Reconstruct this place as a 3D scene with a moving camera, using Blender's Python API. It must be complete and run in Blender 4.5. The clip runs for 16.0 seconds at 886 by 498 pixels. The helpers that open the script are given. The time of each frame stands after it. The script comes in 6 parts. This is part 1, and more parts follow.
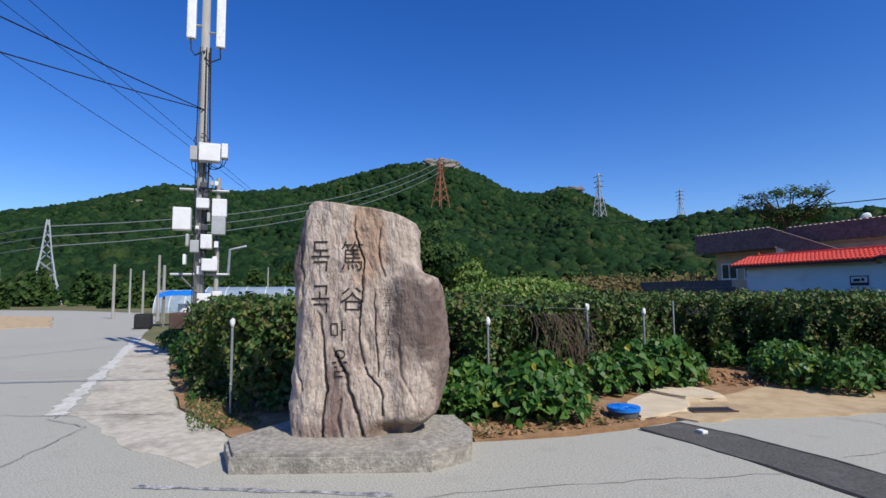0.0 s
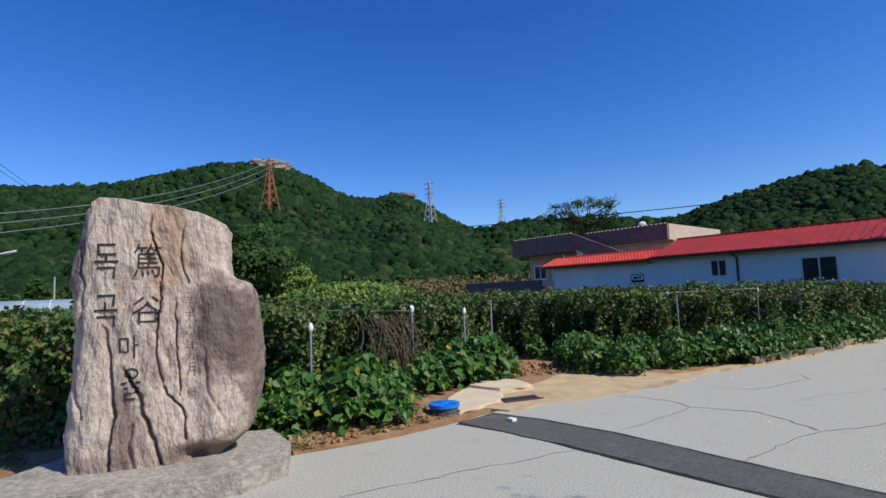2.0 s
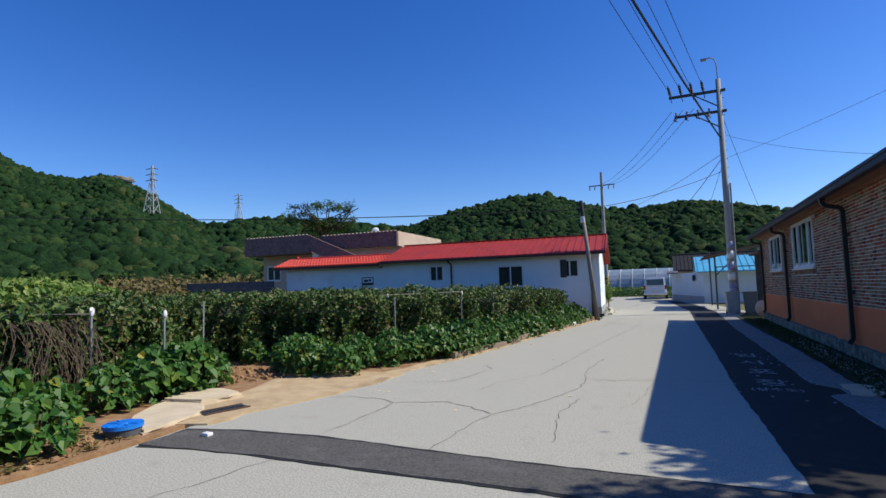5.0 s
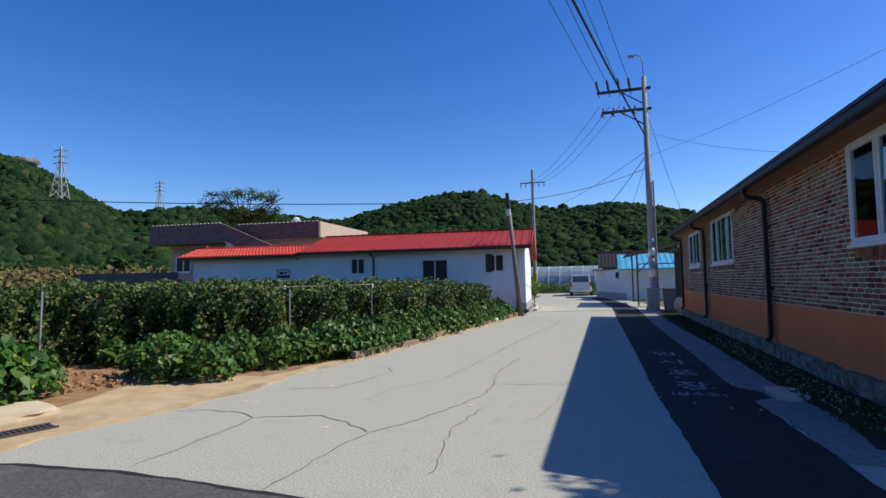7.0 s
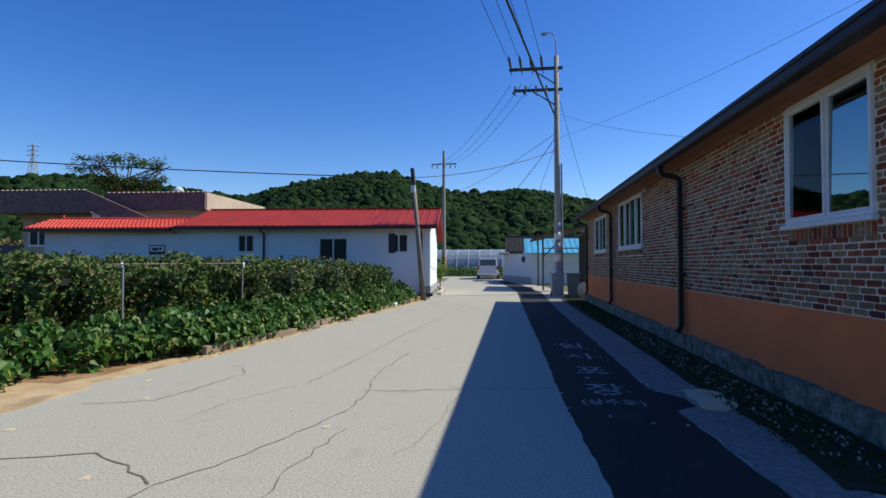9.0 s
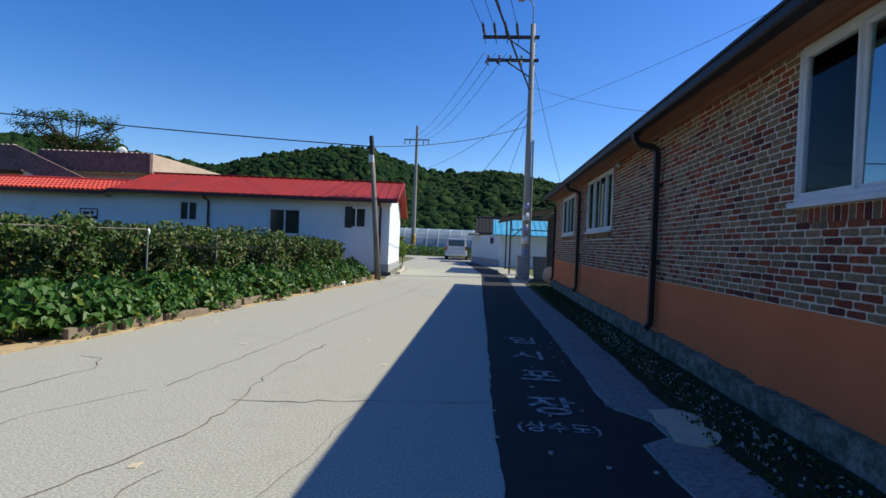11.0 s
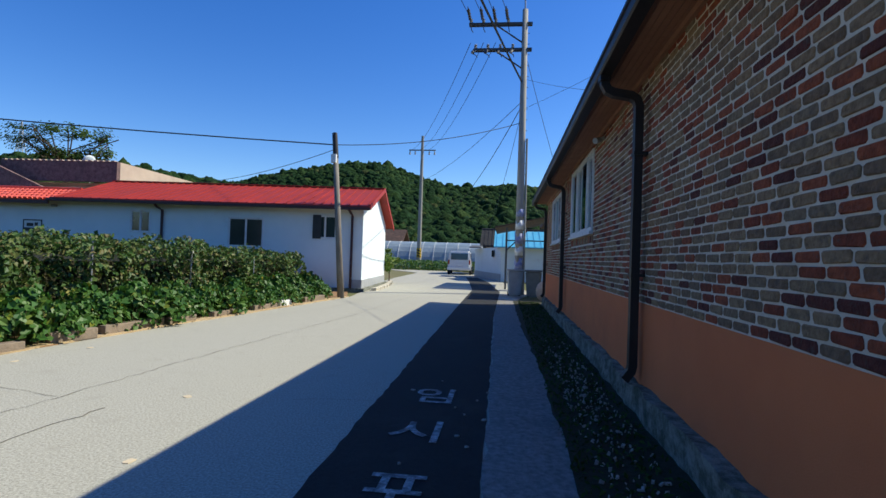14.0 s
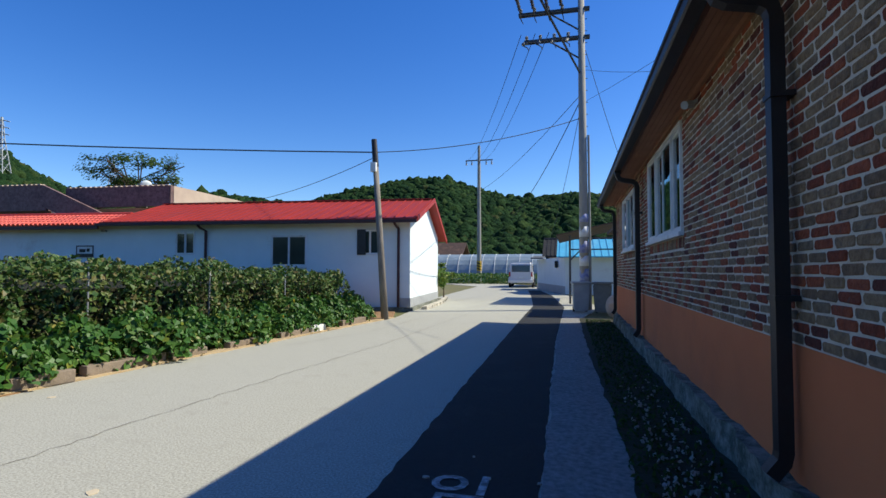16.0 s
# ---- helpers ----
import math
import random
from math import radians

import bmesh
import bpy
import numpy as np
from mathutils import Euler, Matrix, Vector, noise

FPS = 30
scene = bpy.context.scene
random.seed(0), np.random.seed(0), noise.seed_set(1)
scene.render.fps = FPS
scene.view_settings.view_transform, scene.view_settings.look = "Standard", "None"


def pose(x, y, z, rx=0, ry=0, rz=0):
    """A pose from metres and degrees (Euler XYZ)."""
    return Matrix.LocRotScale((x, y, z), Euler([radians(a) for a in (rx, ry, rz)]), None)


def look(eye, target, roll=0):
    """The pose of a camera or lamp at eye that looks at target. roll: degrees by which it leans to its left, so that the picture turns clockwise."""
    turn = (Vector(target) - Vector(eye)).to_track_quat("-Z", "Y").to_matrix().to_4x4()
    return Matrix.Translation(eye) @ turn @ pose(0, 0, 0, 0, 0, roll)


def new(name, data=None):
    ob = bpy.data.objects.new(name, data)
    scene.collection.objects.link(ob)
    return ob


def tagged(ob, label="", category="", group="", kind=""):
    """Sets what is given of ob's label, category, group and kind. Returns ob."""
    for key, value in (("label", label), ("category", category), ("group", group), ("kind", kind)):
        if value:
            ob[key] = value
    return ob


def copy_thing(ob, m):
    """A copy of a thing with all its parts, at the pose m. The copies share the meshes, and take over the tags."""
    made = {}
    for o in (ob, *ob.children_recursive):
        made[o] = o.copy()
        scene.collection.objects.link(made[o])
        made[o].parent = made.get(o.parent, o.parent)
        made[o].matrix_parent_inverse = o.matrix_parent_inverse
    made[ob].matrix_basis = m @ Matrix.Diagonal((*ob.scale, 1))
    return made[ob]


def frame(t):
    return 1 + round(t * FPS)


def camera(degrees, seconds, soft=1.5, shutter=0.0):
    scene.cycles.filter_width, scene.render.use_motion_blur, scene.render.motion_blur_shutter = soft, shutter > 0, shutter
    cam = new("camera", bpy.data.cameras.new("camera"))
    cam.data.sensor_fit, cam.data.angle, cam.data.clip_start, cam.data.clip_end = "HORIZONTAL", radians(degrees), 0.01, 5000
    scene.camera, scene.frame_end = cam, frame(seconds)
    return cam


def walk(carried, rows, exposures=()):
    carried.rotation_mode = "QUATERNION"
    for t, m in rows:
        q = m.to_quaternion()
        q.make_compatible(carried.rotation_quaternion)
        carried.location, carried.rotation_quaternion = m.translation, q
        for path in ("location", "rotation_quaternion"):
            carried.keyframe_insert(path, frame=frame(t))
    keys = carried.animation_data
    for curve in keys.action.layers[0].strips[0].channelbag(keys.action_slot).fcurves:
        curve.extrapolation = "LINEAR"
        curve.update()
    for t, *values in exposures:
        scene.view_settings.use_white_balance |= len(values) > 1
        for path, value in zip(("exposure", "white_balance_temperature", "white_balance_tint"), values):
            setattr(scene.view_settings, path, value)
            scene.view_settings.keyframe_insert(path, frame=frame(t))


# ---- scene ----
cam = camera(80.3, 16.0)
PATH = [
    (0, (0.196, 0.33, 1.572), (-1.674, 1.017, 1.744), -0.5),
    (0.5, (0.22, 0.375, 1.558), (-1.591, 1.205, 1.735), -1.1),
    (1, (0.203, 0.404, 1.555), (-1.559, 1.333, 1.732), -1.3),
    (1.5, (0.208, 0.447, 1.547), (-1.463, 1.532, 1.726), -1.9),
    (2, (0.194, 0.485, 1.557), (-1.372, 1.717, 1.731), -2.3),
    (2.5, (0.172, 0.517, 1.557), (-1.209, 1.955, 1.711), -2.9),
    (3, (0.177, 0.544, 1.561), (-1.029, 2.133, 1.709), -3.0),
    (3.5, (0.199, 0.622, 1.559), (-0.962, 2.244, 1.707), -2.5),
    (4, (0.253, 0.711, 1.55), (-0.825, 2.389, 1.701), -2.0),
    (4.5, (0.268, 0.745, 1.542), (-0.721, 2.477, 1.693), -1.7),
    (5, (0.301, 0.835, 1.529), (-0.509, 2.658, 1.677), -1.7),
    (5.2, (0.329, 0.903, 1.517), (-0.46, 2.735, 1.659), -1.7),
    (7.3, (0.393, 2.446, 1.432), (-0.103, 4.38, 1.544), -0.8),
    (7.5, (0.402, 2.604, 1.442), (-0.041, 4.554, 1.506), -0.7),
    (8, (0.462, 3.031, 1.419), (0.043, 4.985, 1.478), -0.5),
    (8.5, (0.46, 3.467, 1.397), (0.083, 5.43, 1.456), -0.3),
    (9, (0.432, 3.837, 1.406), (0.177, 5.82, 1.461), -0.0),
    (11.5, (1.079, 5.729, 1.359), (0.927, 7.724, 1.332), 2.4),
    (12, (1.341, 6.154, 1.369), (1.191, 8.148, 1.343), 2.6),
    (12.5, (1.516, 6.613, 1.371), (1.354, 8.606, 1.355), 2.6),
    (13, (1.77, 7.054, 1.343), (1.596, 9.046, 1.332), 2.5),
    (13.5, (1.917, 7.506, 1.338), (1.714, 9.495, 1.359), 2.2),
    (14, (2.046, 8.039, 1.314), (1.813, 10.025, 1.348), 1.9),
    (14.5, (2.091, 8.466, 1.32), (1.711, 10.429, 1.368), 1.3),
    (15, (2.097, 8.956, 1.342), (1.668, 10.908, 1.4), 0.8),
    (15.5, (2.145, 9.418, 1.349), (1.706, 11.368, 1.427), 0.3),
    (16, (2.122, 9.788, 1.364), (1.652, 11.731, 1.443), 0.1),
]
walk(cam, [(t, look(eye, target, roll)) for t, eye, target, roll in PATH],
     exposures=[(0, -0.12, 6150, 10), (5, -0.02, 6350, 8), (9, 0.0, 6550, 6), (12, 0.12, 6600, 2), (16, 0.2, 6550, 3)])

# ---------------------------------------------------------------- light
SUN_TO = Vector((0.94, 0.36, 1.0)).normalized()
sky = bpy.data.worlds.new("sky")
scene.world = sky
sky.use_nodes = True
sky_tex = sky.node_tree.nodes.new("ShaderNodeTexSky")
sky_tex.sky_type, sky_tex.sun_disc = "NISHITA", False
sky_tex.sun_elevation, sky_tex.sun_rotation = math.asin(SUN_TO.z), math.atan2(SUN_TO.x, SUN_TO.y)
sky_tex.altitude, sky_tex.air_density, sky_tex.dust_density, sky_tex.ozone_density = 300, 1.0, 0.35, 4.0
vivid = sky.node_tree.nodes.new("ShaderNodeHueSaturation")
vivid.inputs["Saturation"].default_value, vivid.inputs["Hue"].default_value, vivid.inputs["Value"].default_value = 1.32, 0.517, 1.3
sky.node_tree.links.new(sky_tex.outputs[0], vivid.inputs["Color"])
sky.node_tree.links.new(vivid.outputs[0], sky.node_tree.nodes["Background"].inputs[0])
sky.node_tree.nodes["Background"].inputs[1].default_value = 0.12
sun = new("sun", bpy.data.lights.new("sun", "SUN"))
sun.data.energy, sun.data.angle, sun.data.color = 5.3, radians(0.5), (1.0, 0.92, 0.78)
sun.matrix_world = look((0, 0, 0), -SUN_TO)


# ---------------------------------------------------------------- materials
def mat(name, c1, c2=None, scale=3.0, rough=0.8, metal=0.0, bump=0.0, bscale=60.0, stain=None, sscale=0.7, samount=0.6, vary="",
        vcols=(), stretch=(1, 1, 1), spec=0.4, leafy=0.0, crisp=0.15):
    """A node material: two tones by noise, a third tone as stains, fine relief, and tones per piece where wanted."""
    m = bpy.data.materials.new(name)
    m.use_nodes = True
    nt = m.node_tree
    N, K = nt.nodes, nt.links
    b = N["Principled BSDF"]
    b.inputs["Roughness"].default_value, b.inputs["Metallic"].default_value = rough, metal
    b.inputs["Specular IOR Level"].default_value = spec
    geo = N.new("ShaderNodeNewGeometry")
    mp = N.new("ShaderNodeMapping")
    mp.inputs["Scale"].default_value = stretch
    K.new(geo.outputs["Position"], mp.inputs["Vector"])

    def noise_at(s, detail=6, rg=0.6):
        n = N.new("ShaderNodeTexNoise")
        n.inputs["Scale"].default_value, n.inputs["Detail"].default_value, n.inputs["Roughness"].default_value = s, detail, rg
        K.new(mp.outputs[0], n.inputs["Vector"])
        return n

    def mix(a, bcol, fac):
        x = N.new("ShaderNodeMix")
        x.data_type = "RGBA"
        for sock, val in ((x.inputs[6], a), (x.inputs[7], bcol), (x.inputs[0], fac)):
            if isinstance(val, bpy.types.NodeSocket):
                K.new(val, sock)
            else:
                sock.default_value = val if isinstance(val, float) else (*val, 1)
        return x.outputs[2]

    def ramp(src, lo, hi):
        r = N.new("ShaderNodeMapRange")
        r.inputs[1].default_value, r.inputs[2].default_value = lo, hi
        K.new(src, r.inputs[0])
        return r.outputs[0]

    col = mix(c1, c2 or tuple(0.8 * v for v in c1), ramp(noise_at(scale, 6, 0.6 if crisp >= 0.15 else 0.8).outputs[0], 0.5 - crisp, 0.5 + crisp))
    if vary:
        cr = N.new("ShaderNodeValToRGB")
        cr.color_ramp.interpolation = "LINEAR" if leafy else "CONSTANT"
        while len(cr.color_ramp.elements) < len(vcols):
            cr.color_ramp.elements.new(0.5)
        for e, (p, c) in zip(cr.color_ramp.elements, vcols):
            e.position, e.color = p, (*c, 1)
        if vary == "island":
            K.new(geo.outputs["Random Per Island"], cr.inputs[0])
        else:
            K.new(N.new("ShaderNodeObjectInfo").outputs["Random"], cr.inputs[0])
        mul = N.new("ShaderNodeMix")
        mul.data_type, mul.blend_type = "RGBA", "MULTIPLY"
        mul.inputs[0].default_value = 1.0
        K.new(cr.outputs[0], mul.inputs[6]), K.new(col, mul.inputs[7])
        col = mul.outputs[2]
    if stain:
        col = mix(col, stain, ramp(noise_at(sscale, 8, 0.7).outputs[0], 0.62 - samount * 0.15, 0.72 if samount <= 1 else 0.6))
    K.new(col, b.inputs["Base Color"])
    fine = noise_at(bscale, 4)
    rr = N.new("ShaderNodeMapRange")
    rr.inputs[3].default_value, rr.inputs[4].default_value = max(rough - 0.12, 0.03), min(rough + 0.12, 1)
    K.new(fine.outputs[0], rr.inputs[0]), K.new(rr.outputs[0], b.inputs["Roughness"])
    if bump:
        bp = N.new("ShaderNodeBump")
        bp.inputs["Strength"].default_value, bp.inputs["Distance"].default_value = min(bump, 1.0), 0.01 * max(bump, 1.0)
        K.new(fine.outputs[0], bp.inputs["Height"]), K.new(bp.outputs[0], b.inputs["Normal"])
    if leafy:
        tr = N.new("ShaderNodeBsdfTranslucent")
        K.new(col, tr.inputs[0])
        ms = N.new("ShaderNodeMixShader")
        ms.inputs[0].default_value = leafy
        K.new(b.outputs[0], ms.inputs[1]), K.new(tr.outputs[0], ms.inputs[2])
        K.new(ms.outputs[0], N["Material Output"].inputs[0])
    return m


def glass_mat(name, tint, rough=0.03):
    m = mat(name, tint, tuple(0.7 * v for v in tint), 2.0, rough, 0.0)
    m.node_tree.nodes["Principled BSDF"].inputs["Specular IOR Level"].default_value = 0.8
    return m


M = {}
M["concrete"] = mat("road_concrete", (0.54, 0.522, 0.435), (0.225, 0.217, 0.18), 60, 0.94, bump=0.1, bscale=220, stain=(0.33, 0.315, 0.26), sscale=3.2, samount=0.45, crisp=0.13)
M["pale_edge"] = mat("pale_road_edge", (0.66, 0.64, 0.58), (0.52, 0.50, 0.44), 14, 0.9, bump=0.5, bscale=60, stain=(0.36, 0.34, 0.3), sscale=2)
M["dark_tile"] = mat("dark_roof_tile", (0.045, 0.046, 0.05), (0.03, 0.03, 0.033), 3, 0.95, spec=0.1)
M["apron"] = mat("apron_concrete", (0.60, 0.55, 0.45), (0.42, 0.38, 0.30), 7, 0.92, bump=0.9, bscale=45, stain=(0.22, 0.19, 0.15), sscale=1.1, samount=0.8)
M["gutter"] = mat("gutter_concrete", (0.30, 0.285, 0.265), (0.16, 0.155, 0.145), 22, 0.85, bump=0.9, bscale=50, stain=(0.12, 0.12, 0.12))
M["asphalt"] = mat("asphalt", (0.026, 0.026, 0.026), (0.014, 0.014, 0.0145), 45, 0.88, bump=1.0, bscale=150, stain=(0.04, 0.039, 0.037), sscale=1.6)
M["asphalt_old"] = mat("asphalt_worn", (0.135, 0.128, 0.114), (0.06, 0.057, 0.052), 45, 0.9, bump=1.0, bscale=110, stain=(0.15, 0.145, 0.135), sscale=2.2)
M["crack"] = mat("crack_dirt", (0.11, 0.10, 0.085), (0.2, 0.18, 0.15), 8, 0.95)
M["soil"] = mat("soil", (0.34, 0.20, 0.095), (0.22, 0.12, 0.055), 5, 0.95, bump=1.4, bscale=22, stain=(0.40, 0.29, 0.17), sscale=1.5)
M["sand"] = mat("sandy_edge", (0.54, 0.41, 0.24), (0.42, 0.30, 0.165), 3, 0.95, bump=0.8, bscale=60, stain=(0.28, 0.2, 0.12), sscale=1.0)
M["land"] = mat("field_ground", (0.10, 0.12, 0.035), (0.19, 0.15, 0.07), 0.12, 0.95, bump=1.5, bscale=6, stain=(0.07, 0.1, 0.03), sscale=0.04)
M["mortar_slab"] = mat("pale_mortar", (0.62, 0.52, 0.36), (0.52, 0.43, 0.30), 4, 0.9, bump=0.7, bscale=30)
M["white_paint"] = mat("road_paint", (0.62, 0.62, 0.60), (0.28, 0.28, 0.28), 30, 0.8, stain=(0.12, 0.12, 0.12), sscale=9, samount=1.4)
M["plinth"] = mat("plinth_concrete", (0.30, 0.305, 0.25), (0.10, 0.105, 0.078), 7, 0.94, bump=1.6, bscale=25, stain=(0.05, 0.06, 0.03), sscale=3, samount=1.0, crisp=0.1)
M["orange"] = mat("orange_render", (0.80, 0.225, 0.075), (0.74, 0.20, 0.066), 1.6, 0.85, bump=0.5, bscale=140, stain=(0.68, 0.19, 0.07), sscale=0.8)
BR = ((0.0, (0.40, 0.255, 0.135)), (0.28, (0.29, 0.18, 0.10)), (0.47, (0.42, 0.105, 0.042)), (0.66, (0.31, 0.07, 0.03)), (0.80, (0.16, 0.043, 0.027)), (0.90, (0.33, 0.225, 0.13)))
M["brick"] = mat("brick_piece", (1.05, 1.05, 1.05), (0.62, 0.6, 0.58), 24, 0.88, bump=1.8, bscale=60, stain=(0.12, 0.095, 0.075), sscale=17, samount=0.35, vary="object", vcols=BR)
M["brick_rest"] = mat("brick_joined", (1.05, 1.05, 1.05), (0.62, 0.6, 0.58), 24, 0.88, bump=1.8, bscale=60, stain=(0.12, 0.095, 0.075), sscale=17, samount=0.35, vary="island", vcols=BR)
M["mortar"] = mat("mortar", (0.80, 0.69, 0.53), (0.68, 0.58, 0.44), 9, 0.92, bump=0.8, bscale=90)
M["soffit"] = mat("soffit_boards", (0.33, 0.155, 0.085), (0.27, 0.12, 0.065), 3, 0.7, bump=0.3)
M["gutter_metal"] = mat("dark_metal", (0.022, 0.018, 0.018), (0.015, 0.013, 0.013), 6, 0.5, 0.0, stain=(0.035, 0.028, 0.025), sscale=3)
M["pipe_brown"] = mat("brown_pipe", (0.06, 0.02, 0.022), (0.045, 0.016, 0.018), 5, 0.45)
M["pvc"] = mat("white_frame", (0.74, 0.75, 0.74), (0.66, 0.67, 0.66), 5, 0.45, stain=(0.5, 0.49, 0.45), sscale=2, samount=0.2)
M["pane"] = glass_mat("window_glass", (0.02, 0.035, 0.045))


def clear_glass(name, see_tint, shine_tint, ior):
    """Thin glass: see-through, with a mirror share by Fresnel."""
    m = bpy.data.materials.new(name)
    m.use_nodes = True
    nt = m.node_tree
    see, shine, fres, both = (nt.nodes.new("ShaderNode" + k) for k in ("BsdfTransparent", "BsdfGlossy", "Fresnel", "MixShader"))
    see.inputs[0].default_value, shine.inputs[0].default_value = (*see_tint, 1), (*shine_tint, 1)
    shine.inputs["Roughness"].default_value, fres.inputs["IOR"].default_value = 0.02, ior
    nt.links.new(fres.outputs[0], both.inputs[0]), nt.links.new(see.outputs[0], both.inputs[1]), nt.links.new(shine.outputs[0], both.inputs[2])
    nt.links.new(both.outputs[0], nt.nodes["Material Output"].inputs[0])
    return m


M["clear_pane"] = clear_glass("clear_glass", (0.72, 0.78, 0.8), (1, 1, 1), 1.25)
M["coated_pane"] = clear_glass("coated_glass", (0.45, 0.55, 0.58), (0.72, 0.95, 1.0), 4.2)
M["curtain"] = mat("curtain", (0.42, 0.44, 0.46), (0.3, 0.32, 0.34), 8, 0.9)
M["white_wall"] = mat("white_render", (0.75, 0.815, 0.81), (0.69, 0.76, 0.76), 0.9, 0.85, bump=0.35, bscale=60, stain=(0.62, 0.62, 0.60), sscale=0.6, samount=0.3)
M["red_roof"] = mat("red_sheet_roof", (0.37, 0.030, 0.018), (0.30, 0.025, 0.016), 1.3, 0.6, 0.0, stain=(0.25, 0.03, 0.028), sscale=0.8, samount=0.5)
M["red_tile"] = mat("red_tile_roof", (0.62, 0.06, 0.022), (0.50, 0.045, 0.02), 2.5, 0.45, stain=(0.32, 0.03, 0.02), sscale=1.2)
M["black_frame"] = mat("dark_frame", (0.03, 0.03, 0.032), (0.02, 0.02, 0.022), 6, 0.4)
M["block"] = mat("grey_block", (0.10, 0.107, 0.118), (0.065, 0.07, 0.078), 3, 0.92, bump=0.8, bscale=25)
M["parapet"] = mat("maroon_tile", (0.23, 0.145, 0.135), (0.12, 0.07, 0.066), 6, 0.75, stain=(0.09, 0.06, 0.058), sscale=1.3, crisp=0.1)
M["tan_wall"] = mat("tan_render", (0.50, 0.40, 0.31), (0.42, 0.33, 0.26), 1.5, 0.85, bump=0.3)
M["pole"] = mat("pole_concrete", (0.36, 0.345, 0.31), (0.28, 0.27, 0.24), 4, 0.85, bump=0.5, bscale=60, stretch=(1, 1, 0.3))
M["old_wood"] = mat("weathered_pole", (0.27, 0.24, 0.20), (0.17, 0.15, 0.125), 8, 0.9, bump=0.8, bscale=40, stretch=(1, 1, 0.2))
M["steel"] = mat("galvanised_steel", (0.42, 0.43, 0.44), (0.33, 0.34, 0.35), 8, 0.45, 0.6)
M["dark_steel"] = mat("dark_steel", (0.09, 0.095, 0.10), (0.06, 0.062, 0.065), 8, 0.5, 0.4)
M["cable"] = mat("black_cable", (0.018, 0.018, 0.02), (0.012, 0.012, 0.013), 8, 0.6)
M["cable_grey"] = mat("grey_cable", (0.20, 0.22, 0.22), (0.16, 0.17, 0.17), 8, 0.5)
M["hazard_yellow"] = mat("hazard_yellow", (0.62, 0.40, 0.03), (0.5, 0.32, 0.03), 4, 0.6)
M["box_white"] = mat("equipment_white", (0.76, 0.76, 0.74), (0.68, 0.68, 0.66), 4, 0.5, stain=(0.42, 0.41, 0.38), sscale=3, samount=0.3)
M["box_grey"] = mat("equipment_grey", (0.40, 0.41, 0.41), (0.33, 0.34, 0.34), 4, 0.55)
M["blue_plastic"] = mat("blue_plastic", (0.014, 0.20, 0.68), (0.012, 0.16, 0.58), 6, 0.45, stain=(0.06, 0.22, 0.55), sscale=6, samount=0.2)
M["blue_roof"] = mat("blue_sheet_roof", (0.10, 0.42, 0.62), (0.08, 0.36, 0.55), 2, 0.45, stain=(0.2, 0.45, 0.58), sscale=1.2)
M["vinyl"] = mat("greenhouse_vinyl", (0.27, 0.33, 0.37), (0.21, 0.27, 0.31), 1.2, 0.35, stain=(0.4, 0.45, 0.47), sscale=0.8)
M["rust"] = mat("rusty_sheet", (0.10, 0.058, 0.042), (0.06, 0.037, 0.028), 3, 0.75, bump=0.5, bscale=20, stain=(0.2, 0.11, 0.07))
M["van_paint"] = mat("white_car_paint", (0.70, 0.70, 0.69), (0.66, 0.66, 0.65), 2, 0.25)
M["tyre"] = mat("rubber", (0.02, 0.02, 0.021), (0.015, 0.015, 0.016), 9, 0.85)
M["lamp_red"] = mat("red_lens", (0.4, 0.02, 0.015), (0.3, 0.015, 0.01), 9, 0.25)
M["bin"] = mat("grey_bin_plastic", (0.16, 0.18, 0.18), (0.12, 0.135, 0.135), 5, 0.6)
M["yellow"] = mat("yellow_band", (0.65, 0.42, 0.02), (0.55, 0.36, 0.02), 5, 0.6)
M["blue_print"] = mat("blue_print", (0.14, 0.17, 0.42), (0.4, 0.42, 0.5), 9, 0.6)
M["bark"] = mat("bark", (0.13, 0.095, 0.065), (0.08, 0.058, 0.04), 9, 0.95, bump=1.5, bscale=25, stretch=(1, 1, 0.25))
M["stem"] = mat("green_stem", (0.12, 0.16, 0.05), (0.16, 0.13, 0.06), 9, 0.8)
# Near-black fill: the shade among leaves and below the wall is in its colour.
M["deep_shade"] = mat("vine_tangle", (0.020, 0.026, 0.009), (0.034, 0.028, 0.012), 7, 0.95, bump=2.0, bscale=16)
M["vine"] = mat("vine_leaf", (1.35, 1.35, 1.3), (0.8, 0.85, 0.75), 1.6, 0.55, vary="island", leafy=0.22,
                vcols=((0.0, (0.026, 0.068, 0.013)), (0.35, (0.05, 0.108, 0.02)), (0.66, (0.09, 0.135, 0.03)), (0.88, (0.125, 0.13, 0.038)), (1.0, (0.16, 0.12, 0.05))))
M["bean"] = mat("bean_leaf", (1.0, 1.0, 1.0), (0.7, 0.75, 0.65), 2, 0.5, vary="island", leafy=0.25,
                vcols=((0.0, (0.036, 0.115, 0.018)), (0.5, (0.065, 0.165, 0.026)), (0.88, (0.12, 0.215, 0.036)), (0.975, (0.24, 0.26, 0.03)), (1.0, (0.42, 0.32, 0.03))))
M["kudzu"] = mat("kudzu_leaf", (1, 1, 1), (0.85, 0.9, 0.8), 4, 0.55, vary="island", leafy=0.25,
                 vcols=((0.0, (0.08, 0.16, 0.025)), (0.6, (0.15, 0.24, 0.04)), (1.0, (0.26, 0.30, 0.06))))
